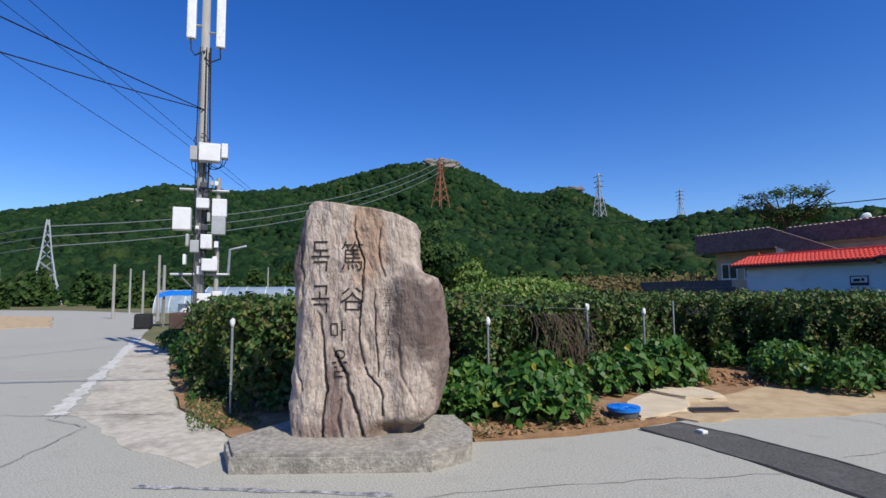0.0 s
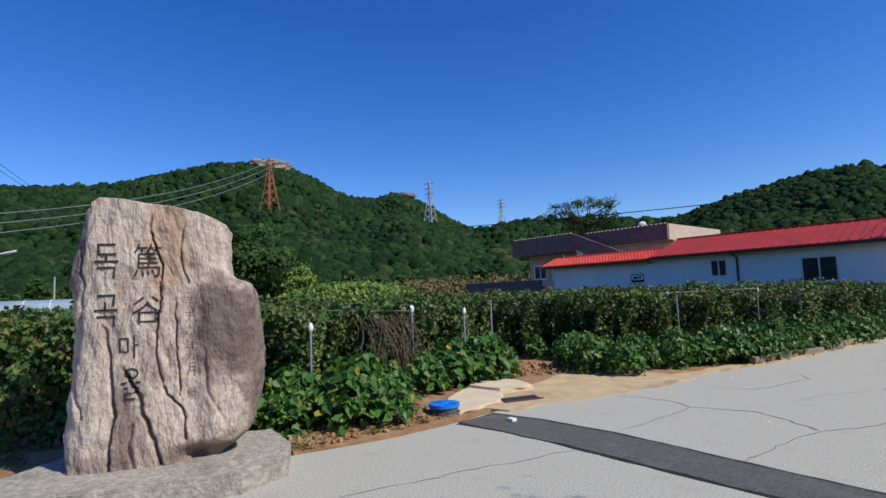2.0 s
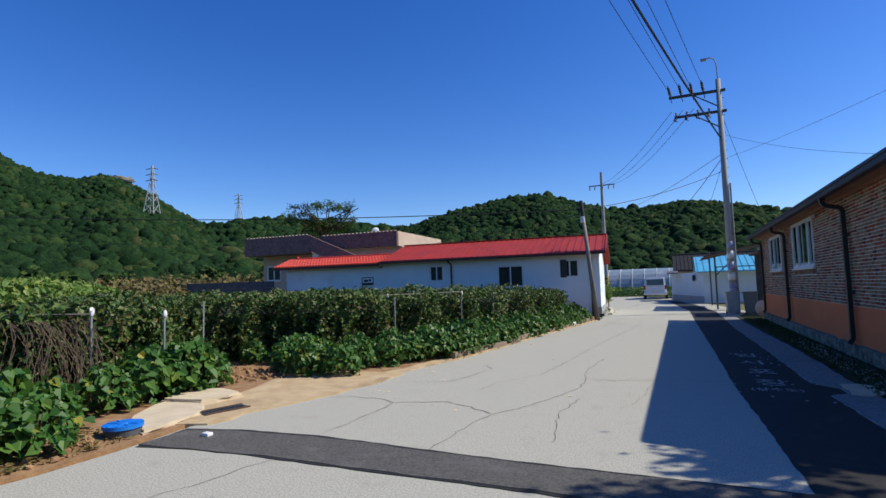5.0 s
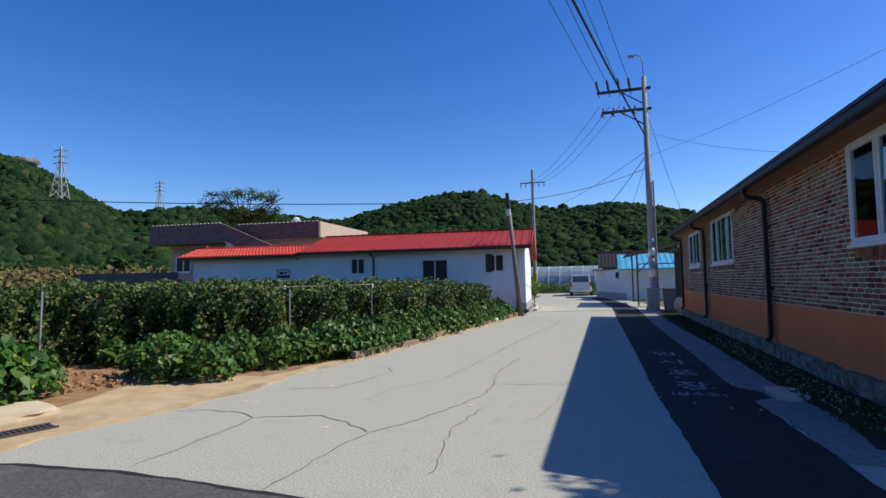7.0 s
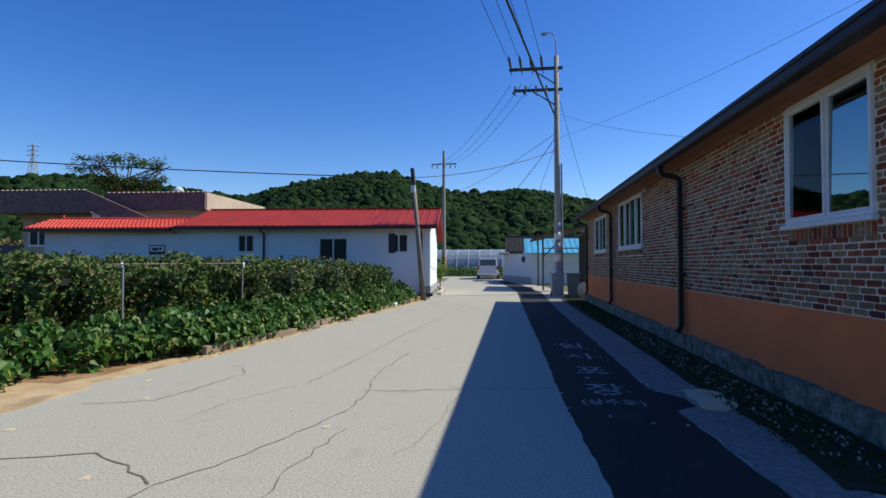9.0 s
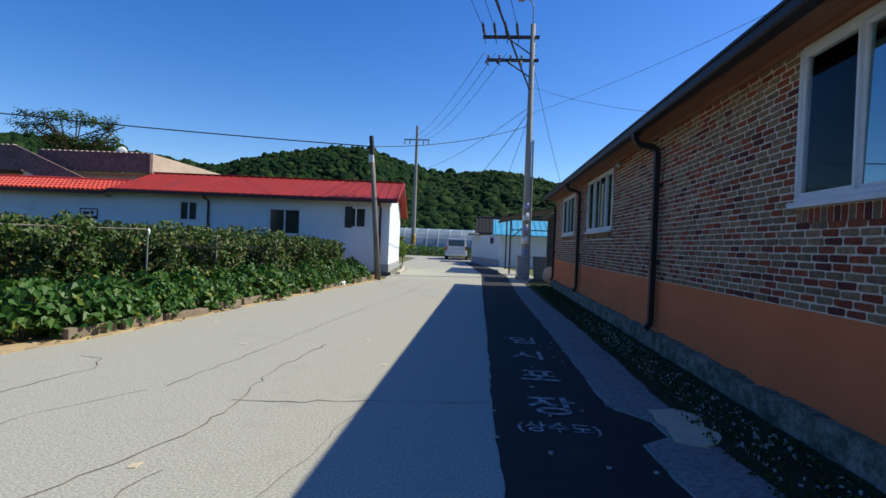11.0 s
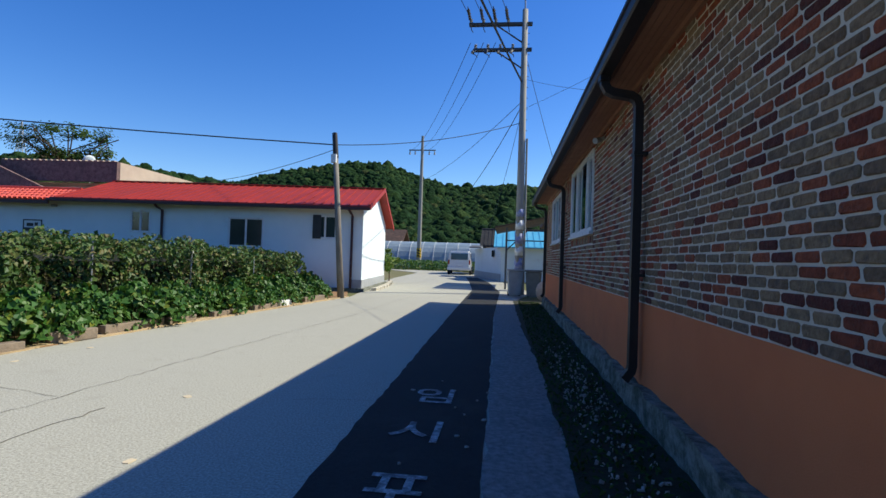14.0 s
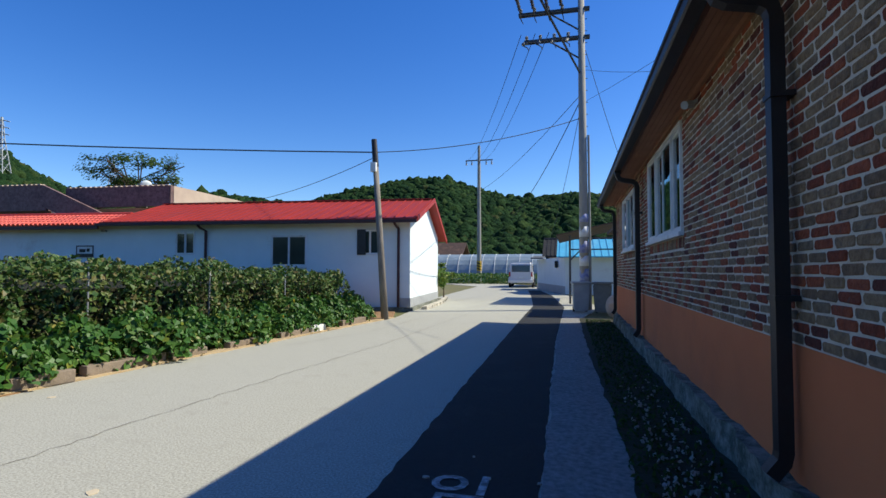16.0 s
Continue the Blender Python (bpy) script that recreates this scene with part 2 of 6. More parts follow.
M["dark_leaf"] = mat("tree_leaf", (1, 1, 1), (0.8, 0.85, 0.75), 2, 0.75, spec=0.12, vary="island", leafy=0.18,
                     vcols=((0.0, (0.022, 0.05, 0.014)), (0.6, (0.045, 0.085, 0.022)), (1.0, (0.08, 0.12, 0.03))))
M["autumn"] = mat("autumn_leaf", (1, 1, 1), (0.8, 0.8, 0.7), 2, 0.7, vary="island", leafy=0.15,
                  vcols=((0.0, (0.10, 0.085, 0.03)), (0.6, (0.17, 0.12, 0.035)), (1.0, (0.13, 0.15, 0.04))))
M["grass"] = mat("grass_blade", (1, 1, 1), (0.8, 0.8, 0.7), 3, 0.7, vary="island", leafy=0.2,
                 vcols=((0.0, (0.05, 0.10, 0.02)), (0.6, (0.09, 0.15, 0.03)), (1.0, (0.2, 0.19, 0.07))))
M["debris"] = mat("pale_litter", (0.46, 0.43, 0.38), (0.26, 0.24, 0.21), 20, 0.9, bump=0.6)
# Dark green hill surface, beneath the crowns and on hills without them.
M["wood_hill"] = mat("hill_dark_green", (0.010, 0.022, 0.008), (0.020, 0.038, 0.014), 0.1, 0.95, spec=0.0, bump=20, bscale=0.5)
M["far_crown"] = mat("forest_crown", (1.1, 1.1, 1.1), (0.45, 0.5, 0.5), 0.7, 0.9, spec=0.05, bump=70, bscale=1.6, vary="island", leafy=0.05,
                     vcols=((0.0, (0.013, 0.036, 0.013)), (0.5, (0.022, 0.052, 0.018)), (0.85, (0.033, 0.067, 0.021)), (0.96, (0.05, 0.08, 0.024)), (1.0, (0.07, 0.08, 0.03))))
M["rock"] = mat("hill_rock", (0.30, 0.265, 0.22), (0.15, 0.14, 0.11), 0.3, 0.95, bump=2, bscale=0.6)
M["pylon_red"] = mat("pylon_red", (0.42, 0.14, 0.08), (0.36, 0.12, 0.07), 0.1, 0.7)
M["pylon_grey"] = mat("pylon_grey", (0.42, 0.44, 0.45), (0.36, 0.38, 0.4), 0.1, 0.6)
M["edging"] = mat("edging_concrete", (0.27, 0.21, 0.155), (0.19, 0.15, 0.11), 5, 0.93, bump=1.0, bscale=30)
M["engraved"] = mat("black_engraving", (0.022, 0.02, 0.018), (0.035, 0.03, 0.026), 20, 0.9)
M["stone"] = mat("monument_stone", (0.60, 0.51, 0.42), (0.41, 0.325, 0.26), 11.0, 0.93, bump=2.4, bscale=42, stain=(0.20, 0.14, 0.12), sscale=3.2, samount=0.7, stretch=(1.2, 1.2, 0.62), crisp=0.11)


def weather(m, spots, streak):
    """Irregular mineral stains with a place of their own on one object: (centre, radii, colour, strength)."""
    N, K = m.node_tree.nodes, m.node_tree.links
    b = N["Principled BSDF"]
    src = b.inputs["Base Color"].links[0].from_socket
    tc = N.new("ShaderNodeTexCoord")
    grain = N.new("ShaderNodeTexNoise")
    grain.inputs["Scale"].default_value, grain.inputs["Detail"].default_value = 7.0, 8
    K.new(tc.outputs["Object"], grain.inputs["Vector"])
    run, flow, thr, mx = (N.new("ShaderNode" + t) for t in ("Mapping", "TexNoise", "MapRange", "Mix"))
    run.inputs["Scale"].default_value = (1, 1, .34)
    flow.inputs["Scale"].default_value, flow.inputs["Detail"].default_value, flow.inputs["Roughness"].default_value = 8.0, 7, .65
    thr.inputs[1].default_value, thr.inputs[2].default_value, thr.inputs[4].default_value = .53, .66, .5
    mx.data_type = "RGBA"
    mx.inputs[7].default_value = (*streak, 1)
    K.new(tc.outputs["Object"], run.inputs[0]), K.new(run.outputs[0], flow.inputs["Vector"]), K.new(flow.outputs[0], thr.inputs[0])
    K.new(thr.outputs[0], mx.inputs[0]), K.new(src, mx.inputs[6])
    src = mx.outputs[2]
    for c, r, colour, force in spots:
        away, size, ball, sum_, rng_, mx = (N.new("ShaderNode" + t) for t in ("VectorMath", "VectorMath", "VectorMath", "Math", "MapRange", "Mix"))
        away.operation, size.operation, ball.operation, sum_.operation = "SUBTRACT", "DIVIDE", "LENGTH", "ADD"
        away.inputs[1].default_value, size.inputs[1].default_value = c, r
        K.new(tc.outputs["Object"], away.inputs[0]), K.new(away.outputs[0], size.inputs[0]), K.new(size.outputs[0], ball.inputs[0])
        K.new(ball.outputs["Value"], sum_.inputs[0]), K.new(grain.outputs[0], sum_.inputs[1])
        rng_.inputs[1].default_value, rng_.inputs[2].default_value, rng_.inputs[3].default_value, rng_.inputs[4].default_value = 1.15, 1.6, force, 0.0
        K.new(sum_.outputs[0], rng_.inputs[0])
        mx.data_type = "RGBA"
        mx.inputs[7].default_value = (*colour, 1)
        K.new(rng_.outputs[0], mx.inputs[0]), K.new(src, mx.inputs[6])
        src = mx.outputs[2]
    K.new(src, b.inputs["Base Color"])


weather(M["stone"], (((.62, .25, 1.35), (.3, .9, .5), (0.105, 0.073, 0.063), .85), ((.14, .25, 2.1), (.22, .9, .5), (0.42, 0.27, 0.17), .7), ((-.62, .3, 2.05), (.14, .9, .45), (0.10, 0.075, 0.075), .8),
                     ((-.2, .25, .5), (.1, .9, .5), (0.17, 0.11, 0.095), .75), ((-.5, .25, .2), (.3, .9, .12), (0.2, 0.15, 0.12), .6), ((.4, .25, .2), (.45, .9, .13), (0.14, 0.09, 0.06), .7), ((.98, .6, 1.1), (.3, .7, .95), (0.13, 0.09, 0.072), .8), ((.9, .6, .3), (.3, .7, .4), (0.22, 0.16, 0.125), .6)), (0.25, 0.18, 0.15))
M["base_stone"] = mat("base_concrete", (0.46, 0.42, 0.35), (0.25, 0.23, 0.19), 17, 0.93, bump=2.0, bscale=40, stain=(0.17, 0.155, 0.13), sscale=2.2, samount=0.8)


# ---------------------------------------------------------------- building blocks
def finish(name, bm, material, smooth=False):
    me = bpy.data.meshes.new(name)
    bmesh.ops.recalc_face_normals(bm, faces=bm.faces)
    bm.to_mesh(me)
    bm.free()
    me.materials.append(material)
    if smooth:
        me.polygons.foreach_set("use_smooth", [True] * len(me.polygons))
    return me


def part(name, bm, material, parent=None, label="", smooth=False):
    ob = new(name, finish(name, bm, material, smooth))
    ob.parent = parent
    return tagged(ob, label)


def thing(name, label, category, at=(0, 0, 0), turn=0.0, group="", kind=""):
    ob = new(name)
    ob.empty_display_size = 0.2
    ob.matrix_world = pose(*at, 0, 0, turn)
    return tagged(ob, label, category, group, kind)


def box(bm, x0, x1, y0, y1, z0, z1, bevel=0.0, m=None):
    vs = bmesh.ops.create_cube(bm, size=1)["verts"]
    for v in vs:
        v.co = Vector((x0 + (v.co.x + .5) * (x1 - x0), y0 + (v.co.y + .5) * (y1 - y0), z0 + (v.co.z + .5) * (z1 - z0)))
        if m:
            v.co = m @ v.co
    if bevel:
        es = list({e for v in vs for e in v.link_edges})
        bmesh.ops.bevel(bm, geom=es, offset=bevel, segments=2, affect="EDGES", profile=0.6)
    return bm


def B(*a, **k):
    return box(bmesh.new(), *a, **k)


def cyl(bm, p0, p1, r0, r1=None, n=10):
    p0, p1 = Vector(p0), Vector(p1)
    r1 = r0 if r1 is None else r1
    q = (p1 - p0).to_track_quat("Z", "Y").to_matrix()
    rings = []
    for p, r in ((p0, r0), (p1, r1)):
        rings.append([bm.verts.new(p + q @ Vector((r * math.cos(2 * math.pi * i / n), r * math.sin(2 * math.pi * i / n), 0))) for i in range(n)])
    for i in range(n):
        bm.faces.new((rings[0][i], rings[0][(i + 1) % n], rings[1][(i + 1) % n], rings[1][i]))
    bm.faces.new(rings[0][::-1]), bm.faces.new(rings[1])
    return bm


def tube(bm, pts, r, n=6):
    pts = [Vector(p) for p in pts]
    prev = None
    for i, p in enumerate(pts):
        q = (pts[min(i + 1, len(pts) - 1)] - pts[max(i - 1, 0)]).to_track_quat("Z", "Y").to_matrix()
        ring = [bm.verts.new(p + q @ Vector((r * math.cos(2 * math.pi * k / n), r * math.sin(2 * math.pi * k / n), 0))) for k in range(n)]
        if prev:
            for k in range(n):
                bm.faces.new((prev[k], prev[(k + 1) % n], ring[(k + 1) % n], ring[k]))
        else:
            bm.faces.new(ring[::-1])
        prev = ring
    bm.faces.new(prev)
    return bm


def poly(bm, pts, z0, z1):
    """A prism on a plan outline."""
    lo, hi = [bm.verts.new((x, y, z0)) for x, y in pts], [bm.verts.new((x, y, z1)) for x, y in pts]
    n = len(pts)
    bm.faces.new(hi), bm.faces.new(lo[::-1])
    for i in range(n):
        bm.faces.new((lo[i], lo[(i + 1) % n], hi[(i + 1) % n], hi[i]))
    return bm


def ragged(pts, step, amp, seed):
    """An outline with broken, uneven edges."""
    rnd, out = random.Random(seed), []
    for (x0, y0), (x1, y1) in zip(pts, pts[1:] + pts[:1]):
        L = math.hypot(x1 - x0, y1 - y0)
        k = max(1, int(L / step))
        for i in range(k):
            a = i / k
            j = 0 if i == 0 else amp
            nx, ny = (y1 - y0) / max(L, 1e-6), -(x1 - x0) / max(L, 1e-6)
            d = rnd.uniform(-j, j)
            out.append((x0 + (x1 - x0) * a + nx * d, y0 + (y1 - y0) * a + ny * d))
    return out


def strip(bm, pts, width, z, seed, wob=0.03, step=0.12):
    """A thin uneven band along a line on the ground: a crack or a joint."""
    rnd, line = random.Random(seed), []
    for (x0, y0), (x1, y1) in zip(pts, pts[1:]):
        k = max(1, int(math.hypot(x1 - x0, y1 - y0) / step))
        line += [(x0 + (x1 - x0) * i / k + rnd.uniform(-wob, wob), y0 + (y1 - y0) * i / k + rnd.uniform(-wob, wob)) for i in range(k)]
    line.append(pts[-1])
    prev = None
    for i, (x, y) in enumerate(line):
        a, b = line[max(i - 1, 0)], line[min(i + 1, len(line) - 1)]
        d = Vector((b[0] - a[0], b[1] - a[1]))
        d = d.normalized() if d.length else Vector((1, 0))
        w = width * rnd.uniform(0.35, 1.0) / 2
        now = (bm.verts.new((x - d.y * w, y + d.x * w, z)), bm.verts.new((x + d.y * w, y - d.x * w, z)))
        if prev:
            bm.faces.new((prev[0], prev[1], now[1], now[0]))
        prev = now
    return bm


def sag(p0, p1, drop, n=14):
    p0, p1 = Vector(p0), Vector(p1)
    return [p0.lerp(p1, i / n) - Vector((0, 0, 4 * drop * (i / n) * (1 - i / n))) for i in range(n + 1)]


def wire(p0, p1, drop, r=0.012, material="cable", label="black overhead cable between poles"):
    ob = part("overhead_wire", tube(bmesh.new(), sag(p0, p1, drop), r, 5), M[material])
    return tagged(ob, label, "wire", "overhead wires")


def leaf_mesh(name, centres, normals, sizes, material, seed=0, slim=0.8, broad=False, spread=0.6):
    """Many small folded leaves in one mesh."""
    rng = np.random.default_rng(seed)
    n = len(centres)
    nor = normals + rng.normal(0, spread, (n, 3))
    nor /= np.linalg.norm(nor, axis=1)[:, None] + 1e-9
    tip = rng.normal(0, 1, (n, 3)) + np.array([0, 0, -0.8])
    tip -= nor * (tip * nor).sum(1)[:, None]
    tip /= np.linalg.norm(tip, axis=1)[:, None] + 1e-9
    side = np.cross(nor, tip)
    s = np.asarray(sizes)[:, None]
    fold = nor * s * 0.16
    w = side * s * 0.5 * slim
    if broad:
        rows = [centres - tip * s * .45, centres - tip * s * .42 + w * .75 + fold, centres - tip * s * .05 + w + fold, centres + tip * s * .55 - fold,
                centres - tip * s * .05 - w + fold, centres - tip * s * .42 - w * .75 + fold]
        k, quads = 6, ((0, 1, 2, 3), (0, 3, 4, 5))
    else:
        rows = [centres - tip * s * .5, centres + w + fold, centres + tip * s * .5, centres - w + fold]
        k, quads = 4, ((0, 1, 2), (0, 2, 3))
    vs = np.stack(rows, 1).reshape(-1, 3)
    off = (np.arange(n) * k)[:, None]
    fs = np.concatenate([off + np.array(q)[None, :] for q in quads], 0)
    me = bpy.data.meshes.new(name)
    me.from_pydata(vs.tolist(), [], fs.tolist())
    me.materials.append(material)
    return me


def text_mesh(ch, size, bold=0.012):
    """One character of the built-in font as a flat bmesh, centred, of the given height."""
    cu = bpy.data.curves.new("glyph", "FONT")
    cu.body, cu.size, cu.resolution_u, cu.offset = ch, 1.0, 3, bold
    ob = bpy.data.objects.new("glyph", cu)
    scene.collection.objects.link(ob)
    bpy.context.view_layer.update()
    me = ob.evaluated_get(bpy.context.evaluated_depsgraph_get()).to_mesh()
    bm = bmesh.new()
    bm.from_mesh(me)
    bpy.data.objects.remove(ob)
    if not bm.verts:
        return bm
    xs, ys = [v.co.x for v in bm.verts], [v.co.y for v in bm.verts]
    cx, cy, k = (min(xs) + max(xs)) / 2, (min(ys) + max(ys)) / 2, size / max(max(ys) - min(ys), max(xs) - min(xs), 1e-6)
    for v in bm.verts:
        v.co = Vector(((v.co.x - cx) * k, (v.co.y - cy) * k, 0))
    return bm



# ---------------------------------------------------------------- ground and road
bm = bmesh.new()
poly(bm, [(-2500, -2500), (2500, -2500), (2500, 2500), (-2500, 2500)], -0.5, -0.03)
tagged(part("ground", bm, M["land"]), "rough green and brown farm ground to the horizon", "ground", kind="structure")

LEFT_EDGE = [(-2.73, 24.0), (-3.57, 16.7), (-3.97, 11.84), (-4.5, 9.2), (-4.6, 7.3), (-4.9, 6.4), (-5.0, 5.35), (-4.9, 4.4), (-4.9, 3.7), (-5.1, 2.6)]
ROAD = ([(6, -16), (6, 5), (2.5, 7.5), (2.48, 25.5), (3.2, 30), (2.2, 38), (0.2, 47), (-0.8, 56), (-4, 61), (-40, 64), (-40, 60), (-9, 58.5), (-5.2, 52),
         (-4.6, 40), (-4.1, 33), (-3.2, 28.5)] + LEFT_EDGE +
        [(-5.9, 0.3), (-8.2, -0.6), (-11.4, -1.1), (-17.4, -1.9), (-23, -3.6), (-45, -6), (-60, -10), (-75, -20), (-90, -36), (-86, -40), (-62, -24), (-50, -16),
         (-30, -12), (-12, -11.5), (-8, -16)])
road = tagged(part("road", poly(bmesh.new(), ragged(ROAD, 0.5, 0.025, 1), -0.4, 0.0), M["concrete"]),
              "worn pale grey concrete village road with cracks", "road", kind="structure")
part("apron", poly(bmesh.new(), ragged([(-5.25, -0.1), (-5.9, 0.28), (-8.2, -0.6), (-11.4, -1.1), (-17.4, -1.9), (-22.5, -3.45), (-14.9, -2.72), (-10.5, -2.1), (-8.3, -1.9),
                                        (-7.6, -1.5), (-6.4, -0.95)], 0.3, 0.05, 2), -0.1, 0.005), M["apron"], road, "brownish stained concrete verge")
part("asphalt_strip", poly(bmesh.new(), ragged([(0.80, 23.8), (0.87, 18), (0.93, 13.5), (0.96, 9.6), (1.05, 7.0), (1.1, 5.36), (-1.2, 5.38), (-3.3, 5.5), (-4.3, 5.42), (-4.95, 5.25),
                                               (-4.85, 4.55), (-4.2, 4.68), (-3.4, 4.72), (-1.9, 4.72), (2.15, 4.74), (2.1, 7.3), (2.0, 9.12), (2.24, 9.3), (2.22, 9.62),
                                               (1.95, 10.0), (1.94, 12.5), (1.90, 15.5), (1.84, 20.0), (1.86, 23.1), (1.88, 25.5), (1.9, 29.5), (1.2, 38), (0.2, 45), (-0.6, 45), (0.1, 38), (0.75, 30)],
                                              0.14, 0.012, 3), -0.05, 0.006), M["asphalt"], road, "black asphalt trench patch")
part("worn_patch", poly(bmesh.new(), ragged([(-4.9, 4.62), (-3.4, 4.76), (-2.0, 4.76), (.9, 4.78), (.95, 5.32), (-1.2, 5.34), (-3.3, 5.44), (-4.3, 5.36), (-4.9, 5.2)], 0.2, 0.02, 33), 0.0, 0.010), M["asphalt_old"], road,
     "greyed asphalt patch")
part("gutter_strip", poly(bmesh.new(), ragged([(2.6, 7.0), (2.63, 8.5), (2.53, 10.2), (2.56, 12), (2.53, 14.5), (2.43, 19.5), (2.4, 25.5), (1.90, 25.5), (1.88, 23.1), (1.86, 20), (1.92, 15.5), (1.96, 12.5), (1.97, 10.02),
                                              (2.25, 9.62), (2.26, 9.3), (2.03, 9.12), (2.13, 7.0)], 0.2, 0.02, 4), -0.05, 0.012), M["gutter"], road, "grey concrete gutter strip")
part("pale_patch", poly(bmesh.new(), ragged([(2.25, 9.2), (2.45, 9.12), (2.62, 9.3), (2.63, 9.85), (2.5, 9.97), (2.28, 9.9)], 0.1, 0.03, 5), -0.02, 0.03), M["mortar_slab"], road, "pale concrete patch")

bm = bmesh.new()
for i, (w, pts) in enumerate((
        (0.024, [(-4.4, 7.22), (-4.0, 7.35), (-3.6, 7.32), (-3.3, 7.14), (-3.28, 6.31), (-3.3, 5.6)]),
        (0.032, [(-3.3, 7.14), (-2.95, 7.3), (-2.62, 7.4), (-2.1, 7.13), (-1.86, 6.95)]),
        (0.022, [(-1.98, 5.45), (-1.94, 5.97), (-1.84, 6.92), (-1.55, 7.4), (-1.36, 7.96), (-1.12, 8.7), (-1.12, 9.3), (-1.26, 10.5), (-1.15, 12.0)]),
        (0.026, [(-1.2, 9.5), (-0.75, 9.56), (-0.1, 9.74), (0.36, 9.8), (0.93, 9.88)]),
        (0.02, [(-1.95, 9.8), (-1.86, 10.6), (-1.75, 11.9), (-1.67, 13.6), (-1.5, 16), (-1.2, 19), (-0.99, 26.0)]),
        (0.025, [(-3.8, 8.6), (-3.2, 8.84), (-3.05, 9.45), (-2.95, 10.2), (-3.17, 10.59), (-3.45, 10.66)]),
        (0.014, [(-2.04, 9.63), (-2.4, 8.9), (-2.5, 8.2)]), (0.012, [(-0.4, 7.6), (-0.2, 8.6), (-0.1, 9.7)]),
        (0.018, [(-3.2, 4.7), (-3.52, 3.41), (-3.8, 2.0), (-4.0, -1.0)]),
        (0.016, [(-0.9, 6.0), (-1.1, 7.2), (-0.95, 8.2)]),
        (0.03, [(-8.6, -2.8), (-8.2, -1.9), (-7.8, -0.6)]),
        (0.03, [(-8.6, -2.8), (-9.2, -6.5), (-9.4, -11.0)]),
        (0.04, [(-8.15, -2.0), (-10.5, -2.25), (-14.9, -2.85), (-23.1, -3.7)]),
        (0.02, [(-14, -2.9), (-15, -8), (-15.5, -12)]),
        (0.02, [(-20, -3.4), (-21.5, -12)]),
        (0.025, [(-4.3, -1.3), (-5.6, -1.9), (-7.4, -1.5), (-8.1, -2.1)]),
        (0.025, [(-2.6, 26.8), (2.4, 27.6)]), (0.02, [(-3.0, 30.5), (1.8, 31.2)]), (0.02, [(-2.9, 18.2), (-2.2, 20.5), (-1.9, 25)]),
        (0.015, [(0.2, 12.6), (0.9, 12.7)]), (0.015, [(-2.6, 12.4), (-1.75, 12.2)]))):
    strip(bm, pts, w * .6, 0.013 if i in (10, 15) else 0.004, 50 + i)
part("crack", bm, M["crack"], road, "dirt-filled cracks and joints")
bm = bmesh.new()
part("edge_band", strip(bmesh.new(), [(-8.3, -2.08), (-10.5, -2.3), (-14.9, -2.75), (-23.1, -3.7)], 0.36, 0.008, 80, 0.012), M["pale_edge"], road, "pale concrete edge band")
strip(bm, [(-4.93, -0.53), (-4.37, 0.61), (-3.95, 1.44)], 0.10, 0.005, 81, 0.012)
strip(bm, [(-6.0, -3.1), (-6.3, -2.75), (-6.75, -2.72)], 0.12, 0.005, 82, 0.01)
part("painted_line", bm, M["white_paint"], road, "worn white painted line")
bm = bmesh.new()
rnd = random.Random(7)
for _ in range(34):
    x, y = rnd.uniform(-5, 2.3), rnd.uniform(6.2, 20)
    if -4.0 < x < 0.7 and rnd.random() < 0.6:
        poly(bm, ragged([(x + .05 * rnd.uniform(.4, 1) * math.cos(a), y + .05 * rnd.uniform(.4, 1.3) * math.sin(a)) for a in np.linspace(0, 5.4, 6)], 1, 0, 1), 0.0, 0.005)
part("worn_spot", bm, M["mortar_slab"], road, "small pale worn spots")

# painted letters on the asphalt
bm_all = bmesh.new()
for ch, cx, cy, sx, sy in (("임", 1.43, 13.0, .36, .5), ("시", 1.42, 11.97, .38, .48), ("포", 1.47, 10.95, .4, .42), ("장", 1.47, 9.9, .42, .52), ("(상수도)", 1.45, 9.32, .62, .26)):
    g = text_mesh(ch, 1.0)
    if g.verts:
        wx, wy = max(abs(v.co.x) for v in g.verts) * 2, max(abs(v.co.y) for v in g.verts) * 2
        for v in g.verts:
            v.co = Vector((cx + v.co.x / wx * sx, cy + v.co.y / wy * sy, 0.012))
        tmp = bpy.data.meshes.new("g")
        g.to_mesh(tmp)
        bm_all.from_mesh(tmp)
    g.free()
tagged(part("road_lettering", bm_all, M["white_paint"], road), "worn white painted letters on black asphalt")

